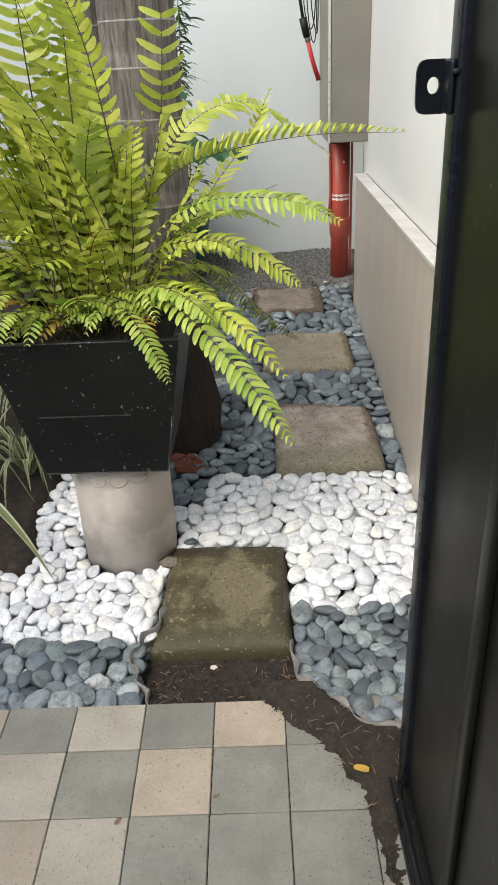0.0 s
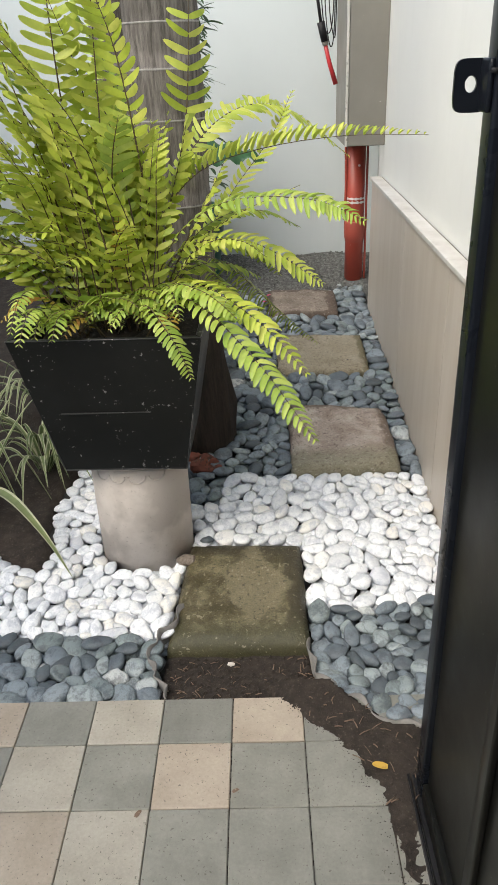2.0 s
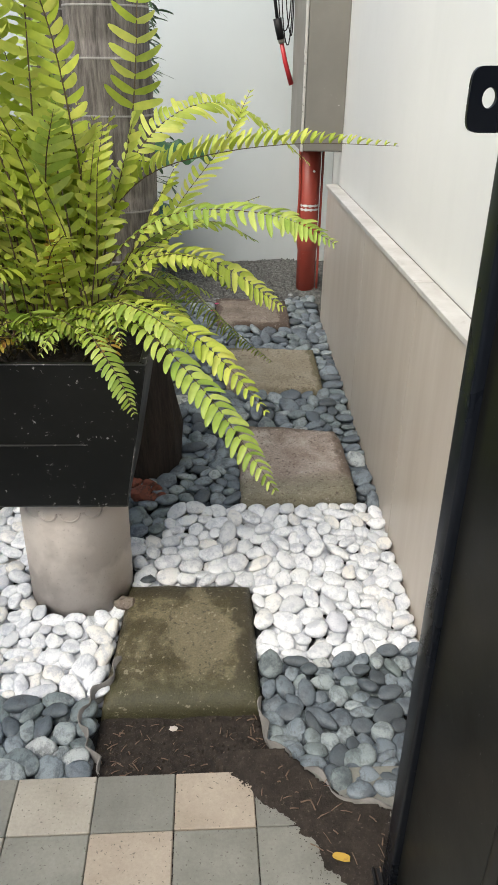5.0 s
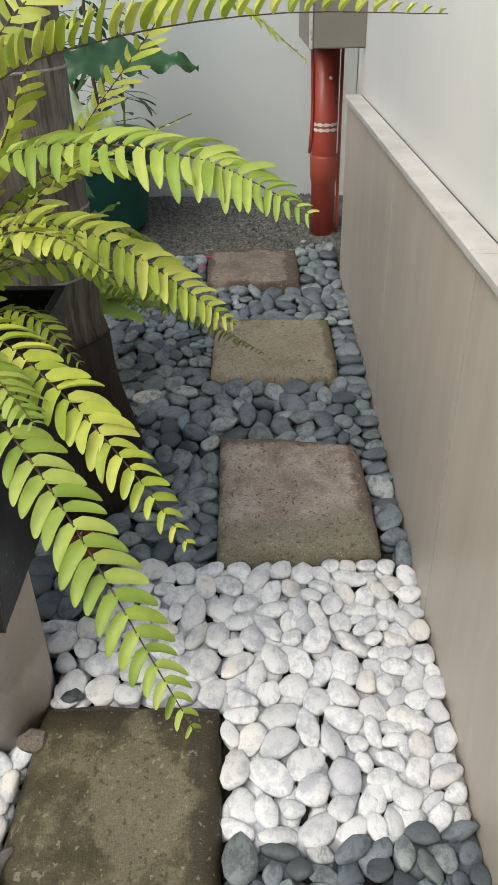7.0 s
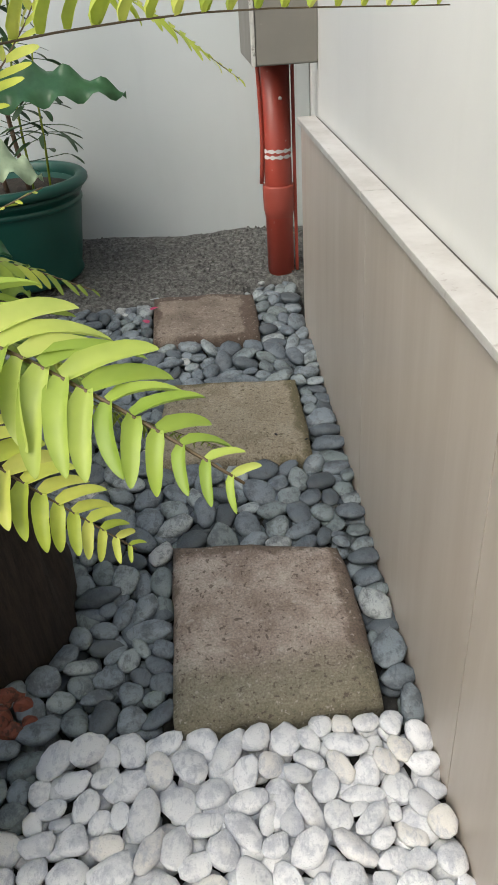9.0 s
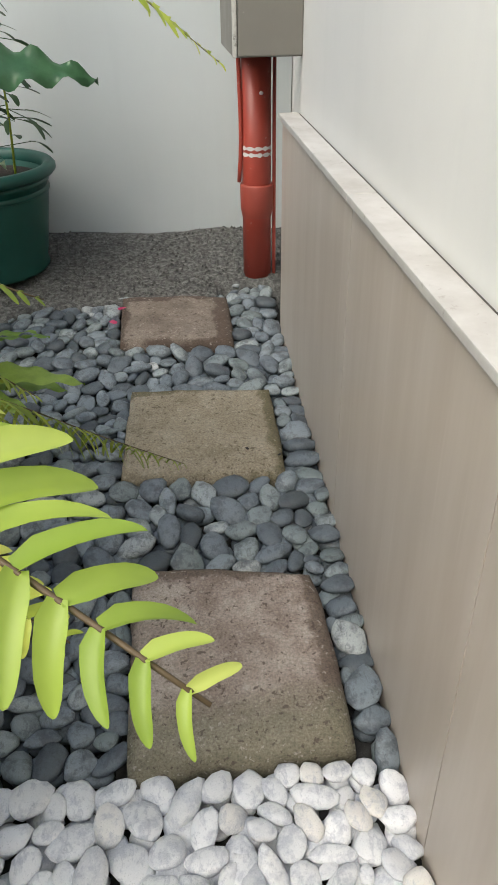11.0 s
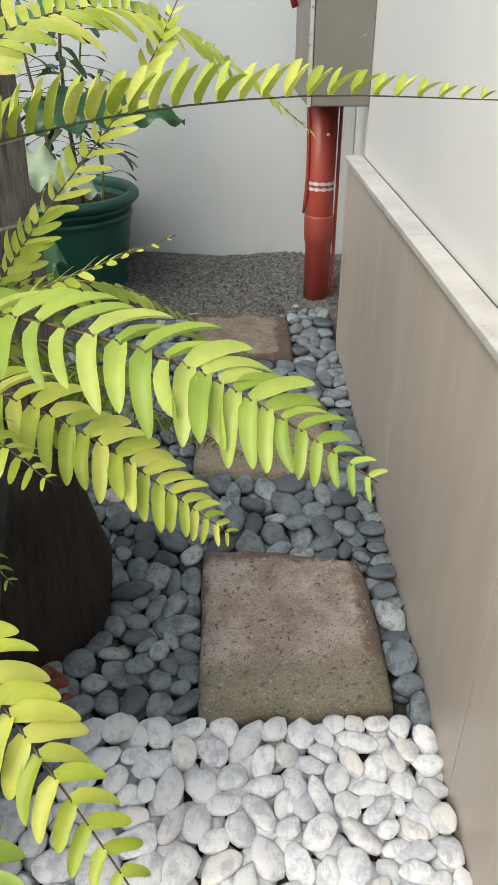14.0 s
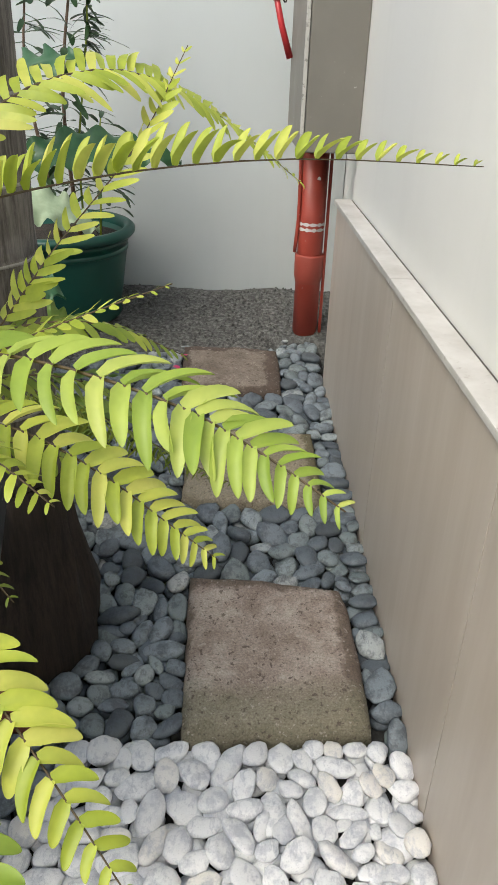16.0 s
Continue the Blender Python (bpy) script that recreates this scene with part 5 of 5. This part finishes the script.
def settle(count, inside, x0, x1, y0, y1, each, seed):
    """Stones packed side by side: each takes the oval that best fills its cell (x, y, half length, half width, angle)."""
    g = np.random.default_rng(seed)
    step = 0.0068
    gx, gy = np.meshgrid(np.arange(x0, x1, step), np.arange(y0, y1, step))
    spots = np.array([p for p in np.c_[gx.ravel(), gy.ravel()] if inside(*p)])
    spots = spots + g.uniform(-0.4, 0.4, spots.shape) * step
    pts = spots[g.choice(len(spots), count, replace=False)].copy()
    ang = g.uniform(0, math.pi, count)
    longer = g.uniform(1.0, 1.75, count)
    bulk = g.uniform(0.62, 1.5, count)
    ca, sa = np.cos(ang), np.sin(ang)
    reach = 3.2 * math.sqrt(each)
    for turn in range(6):
        near = np.full(len(spots), 1e9)
        own = np.zeros(len(spots), int)
        for k in range(count):
            d = spots - pts[k]
            i = np.flatnonzero((np.abs(d[:, 0]) < reach) & (np.abs(d[:, 1]) < reach))
            u, v = d[i, 0] * ca[k] + d[i, 1] * sa[k], -d[i, 0] * sa[k] + d[i, 1] * ca[k]
            q = (u * u / longer[k] + v * v * longer[k]) / bulk[k]
            w = q < near[i]
            near[i[w]], own[i[w]] = q[w], k
        size = np.maximum(np.bincount(own, minlength=count), 1)
        mean = np.c_[np.bincount(own, spots[:, 0], count), np.bincount(own, spots[:, 1], count)] / size[:, None]
        pts = np.where((size > 3)[:, None], mean, pts)
    out = []
    for k in range(count):
        cell = spots[own == k]
        if len(cell) < 10:
            continue
        val, vec = np.linalg.eigh(np.cov((cell - pts[k]).T))
        half = 2 * np.sqrt(np.maximum(val, 1e-6))
        out.append((pts[k][0], pts[k][1], min(half[1], 0.058), min(half[0], 0.040), math.degrees(math.atan2(vec[1, 1], vec[0, 1]))))
    return out


def in_stone(x, y, pad):
    for _, c, *_ in STONES:
        ok = True
        for k in range(4):
            (ax, ay), (bx, by) = c[k], c[(k + 1) % 4]
            ln = math.hypot(bx - ax, by - ay)
            if ((bx - ax) * (y - ay) - (by - ay) * (x - ax)) / ln < -pad:
                ok = False
                break
        if ok:
            return True
    return False


def blocked(x, y, pad):
    return in_stone(x, y, pad) or math.hypot(x - CX, y - CY) < 0.165 + pad or math.hypot(x + 0.115, y - 5.14) < 0.185 + pad or x > X_DADO - pad * 0.6 or math.hypot(x - PX, y - PY) < PR + pad * 0.8


def split_y(x):
    """Where the white pebbles end towards the terrace."""
    return 4.0 + 0.02 * math.sin(x * 7) if x < 0.1 else 4.125 + 0.02 * math.sin(x * 9)


def back_y(x):
    return 4.77 + (0.05 if 0.05 < x < 0.3 else 0.035 if 0.3 <= x < 0.77 else 0.0) - (0.12 if x < 0.02 else 0.0)


def in_white(x, y, pad=0.002):
    x, y = x + 0.016 * noise.noise((x * 19, y * 19, 5.5)), y + 0.022 * noise.noise((x * 17, y * 17, 8.5))
    return split_y(x) - 0.004 < y < (back_y(x) if x > -0.2 else 4.86) + 0.002 and not is_soil(x - 0.02, y) and not blocked(x, y, pad) and x > -1.4 and not (x > -0.2 and y < 4.1 and x < 0.0 and x > -0.09)


def in_front(x, y, pad=0.004):
    y += 0.022 * noise.noise((x * 17, y * 17, 8.5))
    if blocked(x, y, pad) or not 3.60 < y < split_y(x) + 0.004:
        return False
    if x < 0.1:
        return -1.4 < x < -0.125 + 0.6 * min(0, y - 3.80) * -0.2 and y > 3.70
    return x > 0.325 and y > max(3.608, 3.80 - (x - 0.335) * 1.35)


def in_back(x, y, pad=0.002):
    if 0.28 < x < 0.77 and y < 4.85:
        return False
    if blocked(x, y, pad):
        return False
    if y < (back_y(x) if x > -0.2 else 4.9) + 0.004 or x < -0.55:
        return False
    edge = GRAVEL_LINE + (0.13 if x > 0.66 else 0.02) + (1.15 * (x + 0.1) if x < -0.1 else 0.0)
    return y < edge and not (x < -0.25 and y < 5.4)


def scatter(name, label, inside, box, area_each, size, meshes, material, seed, near):
    g = np.random.default_rng(seed)
    x0, x1, y0, y1 = box
    test = g.uniform((x0, y0), (x1, y1), (6000, 2))
    area = (x1 - x0) * (y1 - y0) * np.mean([inside(*p) for p in test])
    layers = []
    count = int(area / area_each)
    for depth, share, lift in ((0, 1.0, 0.0), (1, 0.8, -0.024)):
        for oval in settle(int(count * share), inside, x0, x1, y0, y1, area_each, seed + depth):
            layers.append((*oval, lift))
    top, rest = [], []
    sl = math.atan(0.11)
    for x, y, long, wide, az, lift in layers:
        fit = size * g.uniform(0.94, 1.06)
        thick = min(0.021, (long + wide) * g.uniform(0.17, 0.26))
        rise = float(np.interp(y, (3.64, 3.88), (0.066, 0.0)) if x > 0.1 else np.interp(y, (3.69, 3.80), (0.05, 0.0)))
        m = pose(x, y, ground_z(x, y) + rise - 0.018 + lift + g.normal(0, 0.0055), 0, 0, 0) @ Matrix.Rotation(sl, 4, "X") @ pose(0, 0, 0, g.normal(0, 11), g.normal(0, 11), az + g.normal(0, 12)) @ Matrix.Diagonal((long * fit, wide * fit, thick, 1))
        (top if lift == 0 and near(x, y) and len(top) < 300 else rest).append(m)
    verts, faces = [], []
    for m in rest:
        me = meshes[int(g.integers(len(meshes)))]
        base = len(verts)
        verts += [m @ v.co for v in me.vertices]
        faces += [[base + i for i in p.vertices] for p in me.polygons]
    me = bpy.data.meshes.new(name)
    me.from_pydata(verts, [], faces)
    me.materials.append(material)
    me.polygons.foreach_set("use_smooth", [True] * len(me.polygons))
    bed = tagged(new(name, me), label, "pebbles", "pebble beds", "stuff")
    for m in top:
        ob = new("pebble", meshes[int(g.integers(len(meshes)))])
        ob.parent = bed
        ob.matrix_basis = m


white_meshes = [pebble_mesh(k + 1, M_WHITE_PEB) for k in range(14)]
grey_meshes = [pebble_mesh(k + 20, M_GREY_PEB) for k in range(14)]
scatter("white_pebbles", "smooth white pebbles laid between the stepping slabs", in_white, (-1.4, 0.82, 3.95, 4.9), 0.00285, 1.0, white_meshes, M_WHITE_PEB, 31, lambda x, y: x > -0.75)
scatter("grey_pebbles", "smooth dark blue-grey pebbles edging the terrace", in_front, (-1.4, 0.82, 3.58, 4.15), 0.0030, 1.0, grey_meshes, M_GREY_PEB, 41, lambda x, y: x > -0.75)
scatter("grey_pebbles", "smooth blue-grey pebbles around the stepping slabs", in_back, (-0.56, 0.82, 4.6, 6.9), 0.0036, 1.0, grey_meshes, M_GREY_PEB, 51, lambda x, y: y < 6.3 and x > -0.2)
